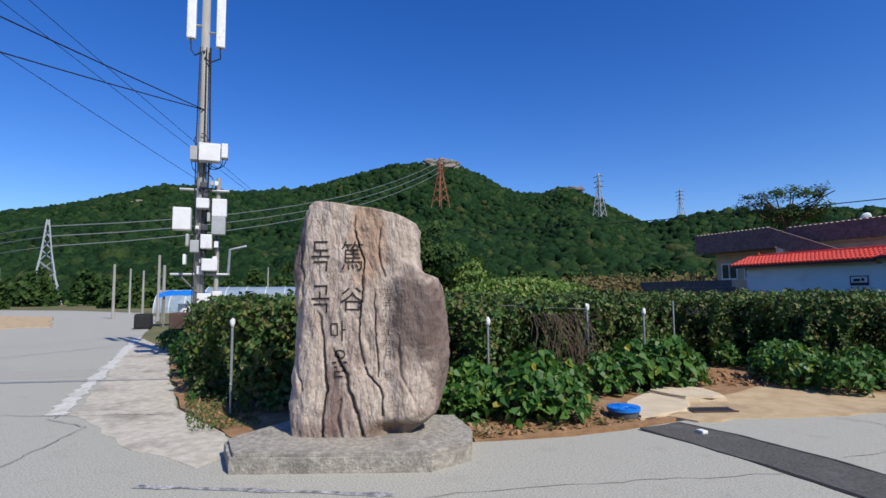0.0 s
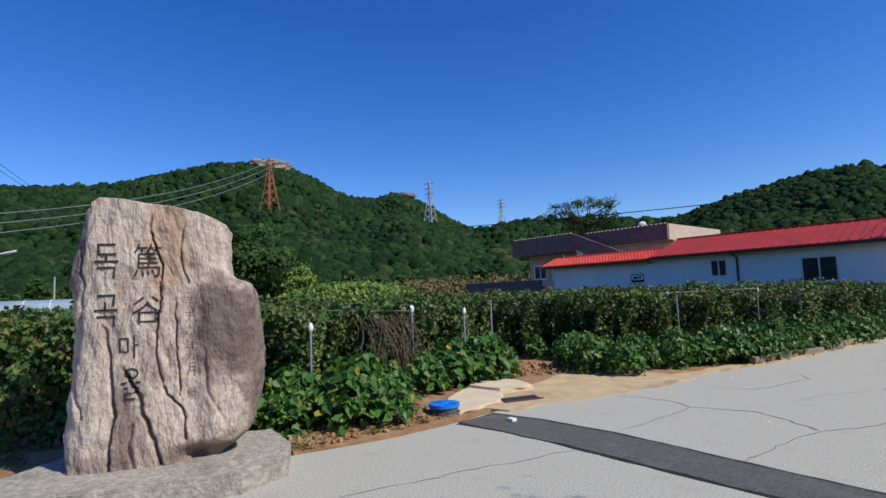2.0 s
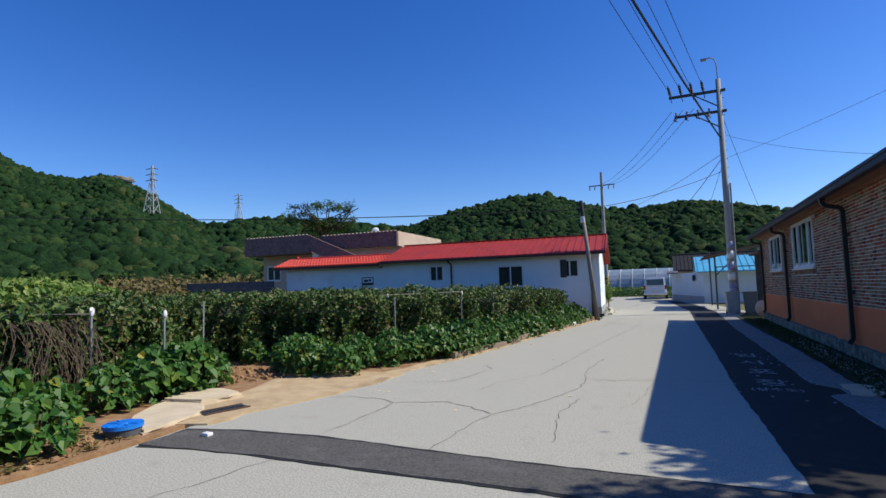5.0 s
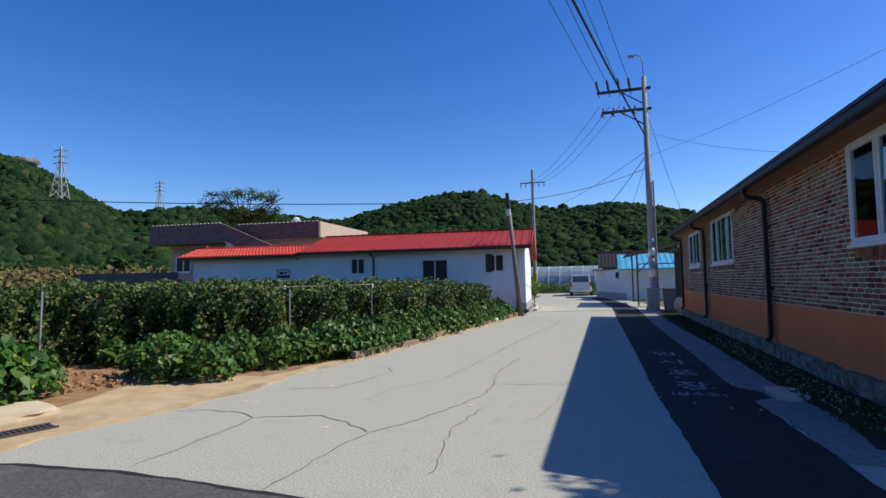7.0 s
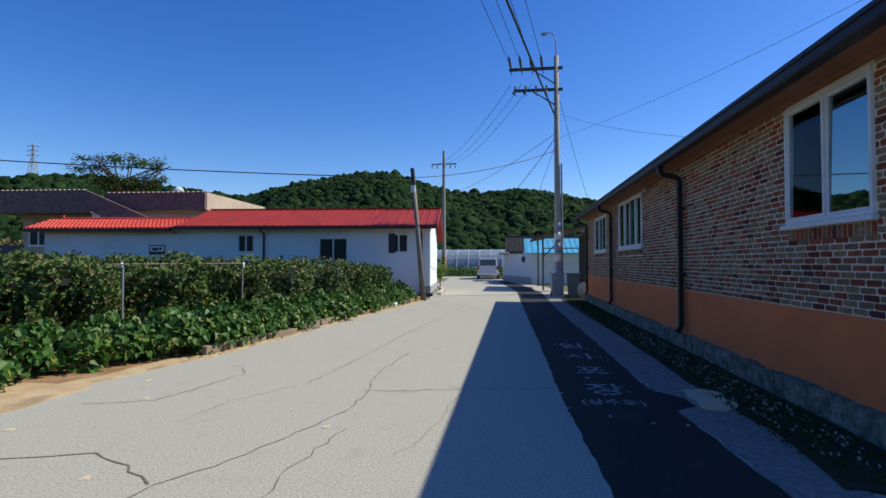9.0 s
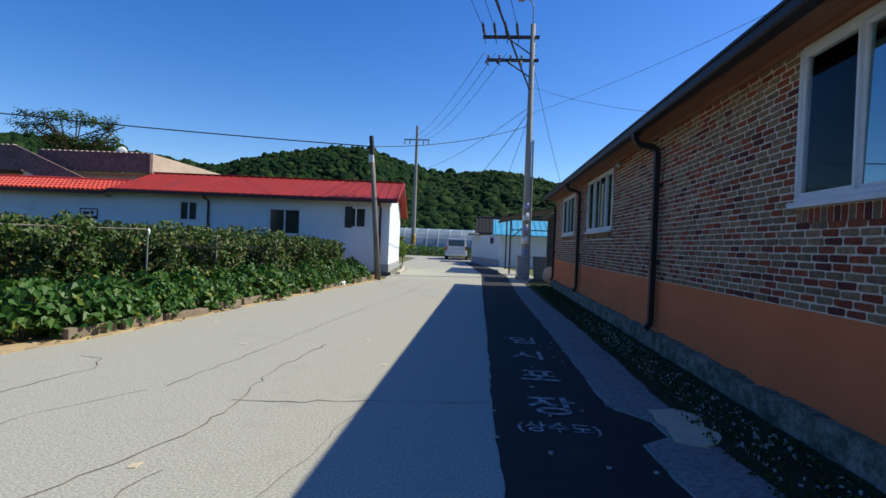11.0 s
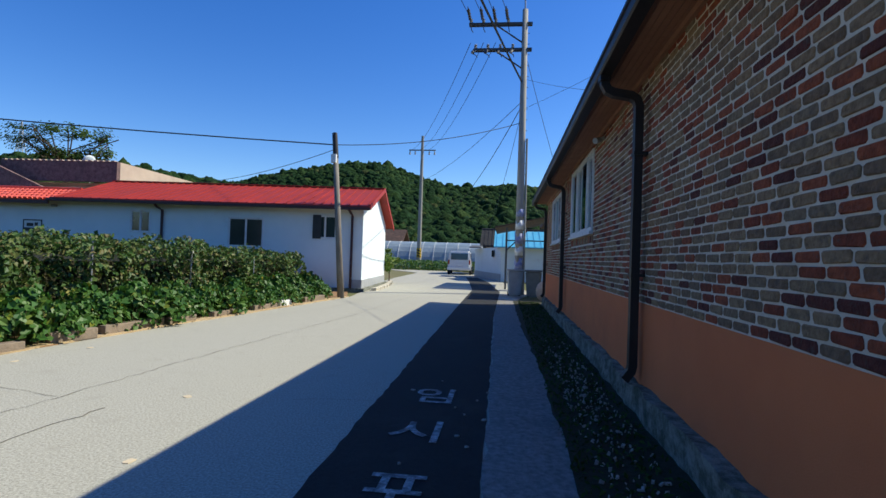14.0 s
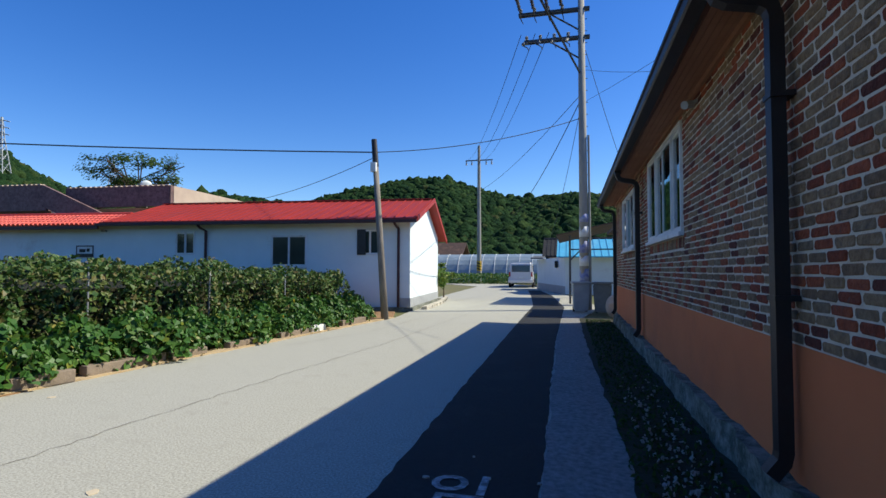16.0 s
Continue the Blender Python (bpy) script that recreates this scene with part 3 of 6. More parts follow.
# soil, sandy edge, pale slab, grass strip
FIELD = [(-7.35, 0.75), (-7.0, 2.6), (-6.95, 3.9), (-8.7, 4.1), (-8.7, 4.75), (-7.3, 4.9), (-7.5, 7.0), (-9.3, 8.3), (-8.6, 9.8), (-6.4, 10.6), (-5.0, 15), (-4.2, 19), (-3.9, 23.0), (-5, 25.2),
         (-19.5, 23.9), (-24, 14), (-22, 4), (-17, -1.0), (-11, -0.5), (-8.2, -0.1)]
tagged(part("soil_bed", poly(bmesh.new(), ragged([(-2.9, 24.2), (-3.62, 16.7), (-4.02, 11.84), (-4.56, 9.2), (-4.7, 7.3), (-5.0, 6.4), (-5.1, 5.35), (-5.0, 4.4), (-5.0, 3.7), (-5.1, 2.62),
                                                 (-5.9, 2.9), (-6.6, 0.6), (-5.95, 0.32), (-8.2, -0.56), (-11.4, -1.05), (-17.4, -1.85), (-24, -2.6), (-28, 6), (-26, 16), (-22, 24), (-3.4, 26)],
                                                0.4, 0.05, 9), -0.2, 0.015), M["soil"]), "bare orange-brown garden soil", "soil", kind="structure")
tagged(part("sandy_edge", poly(bmesh.new(), ragged([(-4.3, 9.3), (-4.3, 8.2), (-4.5, 7.2), (-4.75, 6.3), (-4.85, 5.45), (-5.4, 5.2), (-5.9, 6.8), (-6.3, 8.2), (-5.9, 9.0), (-5.2, 9.3)], 0.25, 0.06, 10),
                          -0.05, 0.022), M["sand"]), "sandy washed-out edge along the road", "soil", kind="structure")
tagged(part("road_side_sand", poly(bmesh.new(), ragged(LEFT_EDGE[:4] + [(-4.75, 9.0), (-4.3, 11.9), (-3.85, 16.7), (-3.0, 24)], 0.25, 0.05, 11), -0.05, 0.02), M["sand"]),
       "sandy dirt strip along the road edge", "soil", kind="structure")
bm = bmesh.new()
for pts, h in (([(-5.15, 4.85), (-5.6, 5.0), (-6.15, 5.55), (-6.4, 6.1), (-5.75, 6.2), (-5.3, 5.75)], 0.06), ([(-5.75, 6.15), (-6.4, 6.05), (-6.55, 6.6), (-6.2, 6.95), (-5.6, 6.75)], 0.10)):
    poly(bm, ragged(pts, 0.2, 0.03, 12), 0.0, h)
bmesh.ops.bevel(bm, geom=[e for e in bm.edges if all(v.co.z > 0.03 for v in e.verts)], offset=0.03, segments=2, affect="EDGES")
tagged(part("mortar_slab", bm, M["mortar_slab"]), "pale hardened mortar slab on soil", "slab")
drain = thing("drain_cover", "dark rusty drain grate in the road edge", "drain", (-5.22, 6.05, 0.02), 72)
part("grate_frame", box(B(-.3, .3, -.13, -.10, 0, .02), -.3, .3, .10, .13, 0, .02), M["rust"], drain)
bm = bmesh.new()
for i in range(12):
    box(bm, -.29 + i * .05, -.265 + i * .05, -.10, .10, 0, .015)
part("grate_bar", bm, M["dark_steel"], drain)
part("pit", B(-.3, .3, -.13, .13, -.01, .004), M["crack"], drain)
# Dirt strip coloured near-black to carry the shade along the wall.
tagged(part("grass_strip", poly(bmesh.new(), ragged([(2.47, 7.4), (2.6, 8.5), (2.5, 10.2), (2.53, 12), (2.5, 14.5), (2.4, 19.5), (2.38, 25), (3.25, 25), (3.25, 7.4)], 0.3, 0.03, 13), -0.1, 0.02), M["deep_shade"]),
       "mossy dirt strip under the house wall, its colour darkened for shade", "soil", kind="structure")


# ---------------------------------------------------------------- walls and windows
def wall_holes(bm, x0, x1, z0, z1, y0, y1, holes):
    xs = sorted({x0, x1, *[v for h in holes for v in h[:2]]})
    zs = sorted({z0, z1, *[v for h in holes for v in h[2:]]})
    for a, b in zip(xs, xs[1:]):
        for c, d in zip(zs, zs[1:]):
            if not any(h[0] <= (a + b) / 2 <= h[1] and h[2] <= (c + d) / 2 <= h[3] for h in holes):
                box(bm, a, b, y0, y1, c, d)
    bmesh.ops.remove_doubles(bm, verts=bm.verts, dist=1e-4)
    return bm


def window(parent, x0, x1, z0, z1, sashes=2, frame_mat="pvc", depth=0.10, sill=True, open_part=False, glass="pane", bar=0.05, lean=0.0):
    w = new("window")
    w.parent = parent
    tagged(w, "white-framed sliding window with dark glass")
    w.location = ((x0 + x1) / 2, 0, z0)
    W2, H = (x1 - x0) / 2, z1 - z0
    bm = bmesh.new()
    for a in ((-W2, W2, 0, bar), (-W2, W2, H - bar, H), (-W2, -W2 + bar, bar, H - bar), (W2 - bar, W2, bar, H - bar)):
        box(bm, a[0], a[1], -0.025, depth, a[2], a[3], 0.006)
    part("window_frame", bm, M[frame_mat], w)
    sw = (2 * W2 - 2 * bar) / sashes
    for i in range(sashes):
        a, b, y = -W2 + bar + i * sw, -W2 + bar + (i + 1) * sw, -.012 + 0.025 * (i % 2)
        bm, f = bmesh.new(), bar * 0.75
        for r in ((a, b, bar, bar + f), (a, b, H - bar - f, H - bar), (a, a + f, bar + f, H - bar - f), (b - f, b, bar + f, H - bar - f)):
            box(bm, r[0], r[1], y, y + 0.03, r[2], r[3])
        part("sash", bm, M[frame_mat], w)
        part("pane", B(a + f - .004, b - f + .004, -.003, .003, -(H / 2 - bar - f) - .003, H / 2 - bar - f + .003, 0, Matrix.Translation((0, y + .015, H / 2)) @ Matrix.Rotation(lean, 4, "X")), M[glass if isinstance(glass, str) else glass[i % len(glass)]], w)
    if sill:
        part("window_sill", B(-W2 - 0.04, W2 + 0.04, -0.06, 0.0, -0.05, -0.003, 0.008), M[frame_mat], w)
    return w


# brick house beside the road
bh = thing("brick_house", "single-storey house of mixed brick with orange rendered base", "house", (3.3, 0, 0), -90)
Y0, Y1 = 7.8, 24.1
HOLES = [(-9.72, -8.38, 1.80, 3.0), (-18.26, -15.82, 1.78, 2.98), (-22.25, -20.15, 1.78, 2.9)]
bw = part("brick_wall", wall_holes(bmesh.new(), -Y1, -Y0, 0.965, 3.06, 0.006, 0.25, HOLES), M["mortar"], bh, "pale mortar joints")
part("render_band", B(-Y1, -Y0, 0.0, 0.25, 0.22, 0.965), M["orange"], bh, "orange painted render")
bm = B(-Y1 - .02, -Y0 + .02, -0.10, 0.25, -0.2, 0.25)
bmesh.ops.subdivide_edges(bm, edges=[e for e in bm.edges if e.calc_length() > 5], cuts=120)
for v in bm.verts:
    if v.co.y < 0:
        k = noise.noise((v.co.x * 2.3, v.co.z * 3, 1.7))
        v.co.y += 0.06 * k + .025 * noise.noise((v.co.x * 8, v.co.z * 9, 5))
        v.co.z += .045 * noise.noise((v.co.x * 3.1, 4.0, v.co.z)) + .02 * noise.noise((v.co.x * 11, 2.0, 0)) if v.co.z > 0.1 else 0
part("plinth", bm, M["plinth"], bh, "rough mossy concrete footing")
part("end_wall", B(-Y1, -Y1 + .25, 0.25, 8.5, 0, 3.06), M["tan_wall"], bh)
part("end_wall", B(-Y0 - .25, -Y0, 0.25, 8.5, 0, 3.06), M["tan_wall"], bh)
bm = bmesh.new()
for a, b, c in (((-0.38, 3.125), (4.3, 4.75), 0.10), ((9.2, 3.075), (4.3, 4.75), 0.10)):
    vs = [bm.verts.new((x, y, z + dz)) for x in (-Y1 - .5, -Y0 + .35) for (y, z) in (a, b) for dz in (0, c)]
    for q in ((0, 1, 3, 2), (4, 6, 7, 5), (0, 4, 5, 1), (2, 3, 7, 6), (0, 2, 6, 4), (1, 5, 7, 3)):
        bm.faces.new([vs[i] for i in q])
part("roof", bm, M["gutter_metal"], bh, "dark roof")
for i in range(6):
    part("soffit_board", B(-Y1 - .4, -Y0 + .3, -0.33 + i * 0.0545, -0.33 + (i + 1) * 0.0545 - 0.005, 3.075, 3.10), M["soffit"], bh)
bm = bmesh.new()
box(bm, -Y1 - .3, -Y0 + .2, -0.03, 0.02, 3.03, 3.075)
part("cornice_trim", bm, M["soffit"], bh)
bm = bmesh.new()
prof = [(-.465, 3.15), (-.465, 3.125), (-.45, 3.12), (-.45, 3.045), (-.435, 3.03), (-.335, 3.03), (-.335, 3.14), (-.35, 3.14), (-.35, 3.048), (-.433, 3.048), (-.435, 3.15)]
ends = [[bm.verts.new((x, y, z)) for y, z in prof] for x in (-Y1 - .45, -Y0 + .32)]
for i in range(len(prof)):
    bm.faces.new((ends[0][i], ends[0][(i + 1) % len(prof)], ends[1][(i + 1) % len(prof)], ends[1][i]))
bm.faces.new(ends[0]), bm.faces.new(ends[1][::-1])
part("gutter", bm, M["gutter_metal"], bh, "black metal rain gutter")


def square_pipe(bm, x, path, wide, deep):
    """A pipe of rectangular section swept along points (y, z) in the plane of one x."""
    path, prev = [Vector(p) for p in path], None
    for k, p in enumerate(path):
        t = (path[min(k + 1, len(path) - 1)] - path[max(k - 1, 0)]).normalized()
        q = Vector((-t.y, t.x)) * deep / 2
        ring = [bm.verts.new((x + sx * wide / 2, p.x + sy * q.x, p.y + sy * q.y)) for sx, sy in ((-1, -1), (1, -1), (1, 1), (-1, 1))]
        if prev:
            for m in range(4):
                bm.faces.new((prev[m], prev[(m + 1) % 4], ring[(m + 1) % 4], ring[m]))
        else:
            bm.faces.new(ring[::-1])
        prev = ring
    bm.faces.new(prev)
    bmesh.ops.bevel(bm, geom=[e for e in bm.edges if len(e.link_faces) == 2 and e.calc_face_angle(0) > 1.2], offset=.007, segments=1, affect="EDGES")
    return bm


for yy in (12.97, 19.05, 23.7):
    pipe = part("downpipe", square_pipe(bmesh.new(), -yy, [(-.39, 3.05), (-.39, 2.955), (-.36, 2.90), (-.31, 2.875), (-.15, 2.845), (-.10, 2.81), (-.08, 2.75), (-.08, .40), (-.09, .35), (-.15, .27)], .085, .075),
                M["gutter_metal"], bh, "black rain downpipe")
    part("outlet", square_pipe(bmesh.new(), -yy, [(-.39, 3.06), (-.39, 2.98)], .13, .095), M["gutter_metal"], pipe)
    for z in (2.3, 1.2):
        part("bracket", B(-yy - .06, -yy + .06, -.125, .0, z, z + .03), M["gutter_metal"], pipe)
window(bh, *HOLES[0], sashes=2, glass=("clear_pane", "coated_pane"), lean=-.016, bar=.04)
window(bh, *HOLES[1], sashes=4, glass=("clear_pane", "clear_pane", "coated_pane"), bar=.042)
window(bh, *HOLES[2], sashes=3, glass=("clear_pane", "coated_pane"), bar=.042)
lamp = part("security_camera", cyl(cyl(bmesh.new(), (-15.1, 0, 2.96), (-15.1, -.08, 2.93), .02, .02), (-15.1, -.05, 2.93), (-15.02, -.13, 2.90), .035, .04), M["box_grey"], bh)
# the dark interior behind the windows
bm = B(-Y1 + .3, -Y0 - .3, 1.6, 1.62, 0.3, 3.05)
part("inner_wall", bm, M["curtain"], bh)
for h in HOLES:
    bm = bmesh.new()
    for i in range(14):
        x = h[0] + 0.08 + i * 0.045
        if x < (h[0] + h[1]) / 2:
            cyl(bm, (x, .2 + .015 * (i % 2), h[2] + .05), (x, .2 + .015 * (i % 2), h[3] - .05), .03, .03, 6)
    part("curtain", bm, M["curtain"], bh, "pale hanging curtain")

# white house with red roof
wh = thing("white_house", "long white rendered house with red metal roof", "house", (-3.05, 26.5, 0), 5)
WH = [(-4.92, -3.62, 1.47, 2.55), (-8.55, -7.8, 1.88, 2.70), (-1.80, -0.95, 1.86, 2.72)]
part("wall", wall_holes(bmesh.new(), -17.4, 0, 0, 3.02, 0, .2, WH), M["white_wall"], wh)
bm = bmesh.new()
vs = [bm.verts.new((x, y, z)) for x in (-.2, 0.0) for y, z in ((.2, 0), (5.8, 0), (5.8, 2.75), (3.0, 3.95), (.2, 3.02))]
bm.faces.new(vs[:5]), bm.faces.new(vs[5:])
for i in range(5):
    bm.faces.new((vs[i], vs[(i + 1) % 5], vs[5 + (i + 1) % 5], vs[5 + i]))
part("gable_wall", bm, M["white_wall"], wh)
part("back_wall", box(B(-17.4, -.2, 5.6, 5.8, 0, 2.7), -17.4, -17.2, .2, 5.6, 0, 2.7), M["white_wall"], wh)
part("base_band", box(B(0.003, .02, 0.0, 5.8, 0, .42), -.4, 0.02, -.02, -.003, 0, .42), M["box_grey"], wh, "pale grey painted base band")
part("footing", B(-1.5, .12, -.12, 5.9, -.1, .12), M["plinth"], wh)


def slope(bm, x0, x1, y0, z0, y1, z1, th):
    vs = [bm.verts.new((x, y, z + d)) for x in (x0, x1) for (y, z) in ((y0, z0), (y1, z1)) for d in (0, th)]
    for q in ((0, 1, 3, 2), (4, 6, 7, 5), (0, 4, 5, 1), (2, 3, 7, 6), (0, 2, 6, 4), (1, 5, 7, 3)):
        bm.faces.new([vs[i] for i in q])
    return bm


RX0, RX1 = -11.25, .32
bm = slope(bmesh.new(), RX0, RX1, -.38, 3.0, 3.0, 4.05, .04)
slope(bm, RX0, RX1, 6.3, 2.62, 3.0, 4.05, .04)
part("roof", bm, M["red_roof"], wh, "red ribbed sheet metal roof")
bm = bmesh.new()
for i in range(35):
    x = RX0 + .12 + i * (RX1 - RX0 - .24) / 34
    slope(bm, x - .022, x + .022, -.38, 3.045, 3.0, 4.095, .03)
part("roof_rib", bm, M["red_roof"], wh)
bm = B(RX0, RX1, 2.88, 3.12, 4.10, 4.14, .01)
slope(bm, RX1 - .02, RX1 + .02, -.40, 2.93, 3.0, 3.97, .17)
slope(bm, RX1 - .02, RX1 + .02, 6.32, 2.54, 3.0, 3.97, .17)
box(bm, RX0, RX1, -.44, -.38, 2.93, 3.05)
part("roof_trim", bm, M["red_roof"], wh, "dark red edge flashing")
part("rain_gutter", B(RX0 - .1, RX1, -.52, -.44, 2.90, 3.0, .01), M["pipe_brown"], wh)
for x in (-7.35, -.38):
    bm = tube(bmesh.new(), [(x - .05, -.48, 2.9), (x, -.40, 2.80), (x, -.06, 2.72), (x, -.06, .1)], .045, 10)
    part("downpipe", bm, M["pipe_brown"], wh, "dark maroon rain pipe")
for h in WH:
    w = window(wh, *h, sashes=2, frame_mat="pvc", bar=.04, sill=h[0] < -4 and h[1] > -4)
    tagged(w, "sliding window with dark glass")
part("shutter", B(-1.82, -1.52, -.035, -.005, 1.86, 2.72), M["black_frame"], wh)
# lower annex roof of red tiles
bm = slope(bmesh.new(), -18.0, -11.2, -.45, 2.9, 1.1, 3.42, .06)
slope(bm, -17.4, -11.2, 3.0, 2.9, 1.1, 3.42, .06)
part("annex_roof", bm, M["red_tile"], wh, "bright red tiled annex roof")
bm = bmesh.new()
for i in range(36):
    x = -17.9 + i * .187
    cyl(bm, (x, -.47, 2.965), (x, 1.1, 3.485), .045, .045, 6)
for j in range(5):
    y = -.42 + j * .34
    slope(bm, -18.0, -11.2, y, 2.97 + (y + .45) * .335, y + .05, 2.985 + (y + .5) * .335, .03)
part("roof_tile", bm, M["red_tile"], wh)
bm = cyl(bmesh.new(), (-17.5, 1.1, 3.5), (-11.2, 1.1, 3.5), .07, .07, 8)
cyl(bm, (-17.4, 1.1, 3.5), (-17.4, 1.1, 3.68), .07, .05, 8)
part("roof_ridge", bm, M["red_tile"], wh)
part("annex_eave", B(-18.0, -11.3, -.46, -.40, 2.80, 2.92), M["pipe_brown"], wh)
sg = part("wall_sign", B(-12.52, -11.84, -.02, -.003, 1.82, 2.22), M["box_white"], wh, "small white sign plate in a dark frame")
bm = bmesh.new()
for a in ((-12.52, -11.84, 1.80, 1.93), (-12.52, -11.84, 2.19, 2.23), (-12.54, -12.5, 1.8, 2.23), (-11.86, -11.82, 1.8, 2.23), (-12.4, -12.15, 1.98, 2.1), (-12.1, -11.98, 2.0, 2.12)):
    box(bm, a[0], a[1], -.03, -.022, a[2], a[3])
part("sign_frame", bm, M["black_frame"], wh)
part("wall_lamp", B(-11.45, -11.3, -.12, 0, 2.72, 2.80), M["box_grey"], wh)



# ---------------------------------------------------------------- hills
def crown_shell():
    """Upper part of a rough ball: the outline of one far tree crown."""
    bm = bmesh.new()
    bmesh.ops.create_icosphere(bm, subdivisions=2, radius=1)
    bmesh.ops.delete(bm, geom=[f for f in bm.faces if f.calc_center_median().z < -.35], context="FACES")
    bmesh.ops.delete(bm, geom=[v for v in bm.verts if not v.link_faces], context="VERTS")
    bm.verts.index_update()
    out = np.array([v.co[:] for v in bm.verts]), np.array([[v.index for v in f.verts] for f in bm.faces])
    bm.free()
    return out


def mesh_of_tris(name, verts, tris, material, smooth=True):
    me = bpy.data.meshes.new(name)
    me.vertices.add(len(verts))
    me.vertices.foreach_set("co", np.asarray(verts, np.float32).ravel())
    me.loops.add(tris.size)
    me.loops.foreach_set("vertex_index", tris.astype(np.int32).ravel())
    me.polygons.add(len(tris))
    me.polygons.foreach_set("loop_start", np.arange(0, tris.size, 3, dtype=np.int32))
    me.polygons.foreach_set("use_smooth", np.full(len(tris), smooth))
    me.update(calc_edges=True)
    me.materials.append(material)
    return me


def hill(name, label, skyline, radius, foot, seed, bump, az_step=0.22, rows=90, rocks=(), trees=None):
    """A wooded hill seen from the origin: its crest follows heights in degrees over bearings from +y."""
    az0, az1 = skyline[0][0], skyline[-1][0]
    n = int((az1 - az0) / az_step)
    ts = np.array([p[0] for p in skyline])
    es = np.array([p[1] for p in skyline])

    def slope_at(az, s):
        el = float(np.mean([np.interp(az + d, ts, es) for d in (-.7, 0, .7)]))
        H = radius * math.tan(radians(el))
        r = foot + (radius - foot) * s
        up = max(0.0, min(s, 1.0))
        h = H * (up ** 1.15 if s <= 1 else 1 - (s - 1) * 9)
        x, y = r * math.sin(radians(az)), r * math.cos(radians(az))
        spur = noise.noise((x * .008, y * .008, seed)) * H * .16 * math.sin(math.pi * up)
        gully = -abs(noise.noise((x * .016, y * .016, seed + 3))) * H * .10 * math.sin(math.pi * up)
        return x, y, h + spur + gully, up

    vs, fs = [], []
    for i in range(n + 1):
        az = az0 + (az1 - az0) * i / n
        for j in range(rows + 1):
            x, y, z, up = slope_at(az, j / (rows - 6))
            z += noise.noise((x / bump * .5, y / bump * .5, seed + 9)) * bump * .3
            vs.append((x, y, max(z, -2.0) if j else -3.0))
    for i in range(n):
        for j in range(rows):
            a = i * (rows + 1) + j
            fs.append((a, a + rows + 1, a + rows + 2, a + 1))
    me = bpy.data.meshes.new(name)
    me.from_pydata(vs, [], fs)
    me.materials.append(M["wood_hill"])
    ob = tagged(new(name, me), label, "hill", kind="structure")
    bare = []
    for az, el, w, h in rocks:
        bm = bmesh.new()
        bmesh.ops.create_icosphere(bm, subdivisions=4, radius=1)
        up = (math.tan(radians(el)) / math.tan(radians(float(np.interp(az, ts, es))))) ** (1 / 1.15)
        r = foot + (radius - foot) * min(up, 1.0) * (.985 if el > .9 * float(np.interp(az, ts, es)) else .95)
        c = Vector((r * math.sin(radians(az)), r * math.cos(radians(az)), r * math.tan(radians(el)) + .12 * h))
        bare.append((c.x, c.y, w))
        for v in bm.verts:
            k = 1 + .7 * noise.fractal(v.co * 2.2 + Vector((az, 0, 0)), 1.0, 2.0, 5)
            q = v.co * k
            ca, sa = math.cos(radians(az)), math.sin(radians(az))
            v.co = c + Vector((q.x * w * ca + q.y * h * sa, -q.x * w * sa + q.y * h * ca, q.z * h))
        part("rock_face", bm, M["rock"], ob, "bare grey-brown rock outcrop")
    if trees:
        step, lo, hi = trees
        rr = np.random.default_rng(int(seed * 7))
        tv, tf = crown_shell()
        spots = []
        for k in range(int((radius * 1.01 - foot) / step)):
            s = (k + .5) * step / (radius - foot)
            r = foot + (radius - foot) * s
            m = int(radians(hi - lo) * r / step)
            for az in lo + (hi - lo) * (np.arange(m) + rr.uniform(-.45, .45, m) + .5 * (k % 2)) / m:
                x, y, z, up = slope_at(float(az), s + rr.uniform(-.4, .4) * step / (radius - foot))
                thin = max((w - math.hypot(x - bx, y - by)) / w for bx, by, w in bare) if bare else 0
                if thin < .12 or rr.random() > .93:
                    spots.append((x, y, z))
        P = np.array(spots)
        k, a = len(P), rr.uniform(0, 6.283, len(P))
        size = step * rr.uniform(.42, .85, k) * np.where(rr.random(k) < .1, 1.5, 1.0)
        V = tv[None] * (1 + rr.normal(0, .2, (k, len(tv), 1)))
        V = np.stack([V[..., 0] * np.cos(a)[:, None] - V[..., 1] * np.sin(a)[:, None], V[..., 0] * np.sin(a)[:, None] + V[..., 1] * np.cos(a)[:, None], V[..., 2] * rr.uniform(.7, 1.15, (k, 1))], -1)
        V = V * size[:, None, None] + P[:, None] + np.array([0, 0, .1 * step])
        F = tf[None] + (np.arange(k) * len(tv))[:, None, None]
        cm = mesh_of_tris("tree_crowns", V.reshape(-1, 3), F.reshape(-1, 3), M["far_crown"])
        tagged(new("tree_crowns", cm), "dense green tree crowns covering the hillside", "woods", kind="stuff")
    return ob


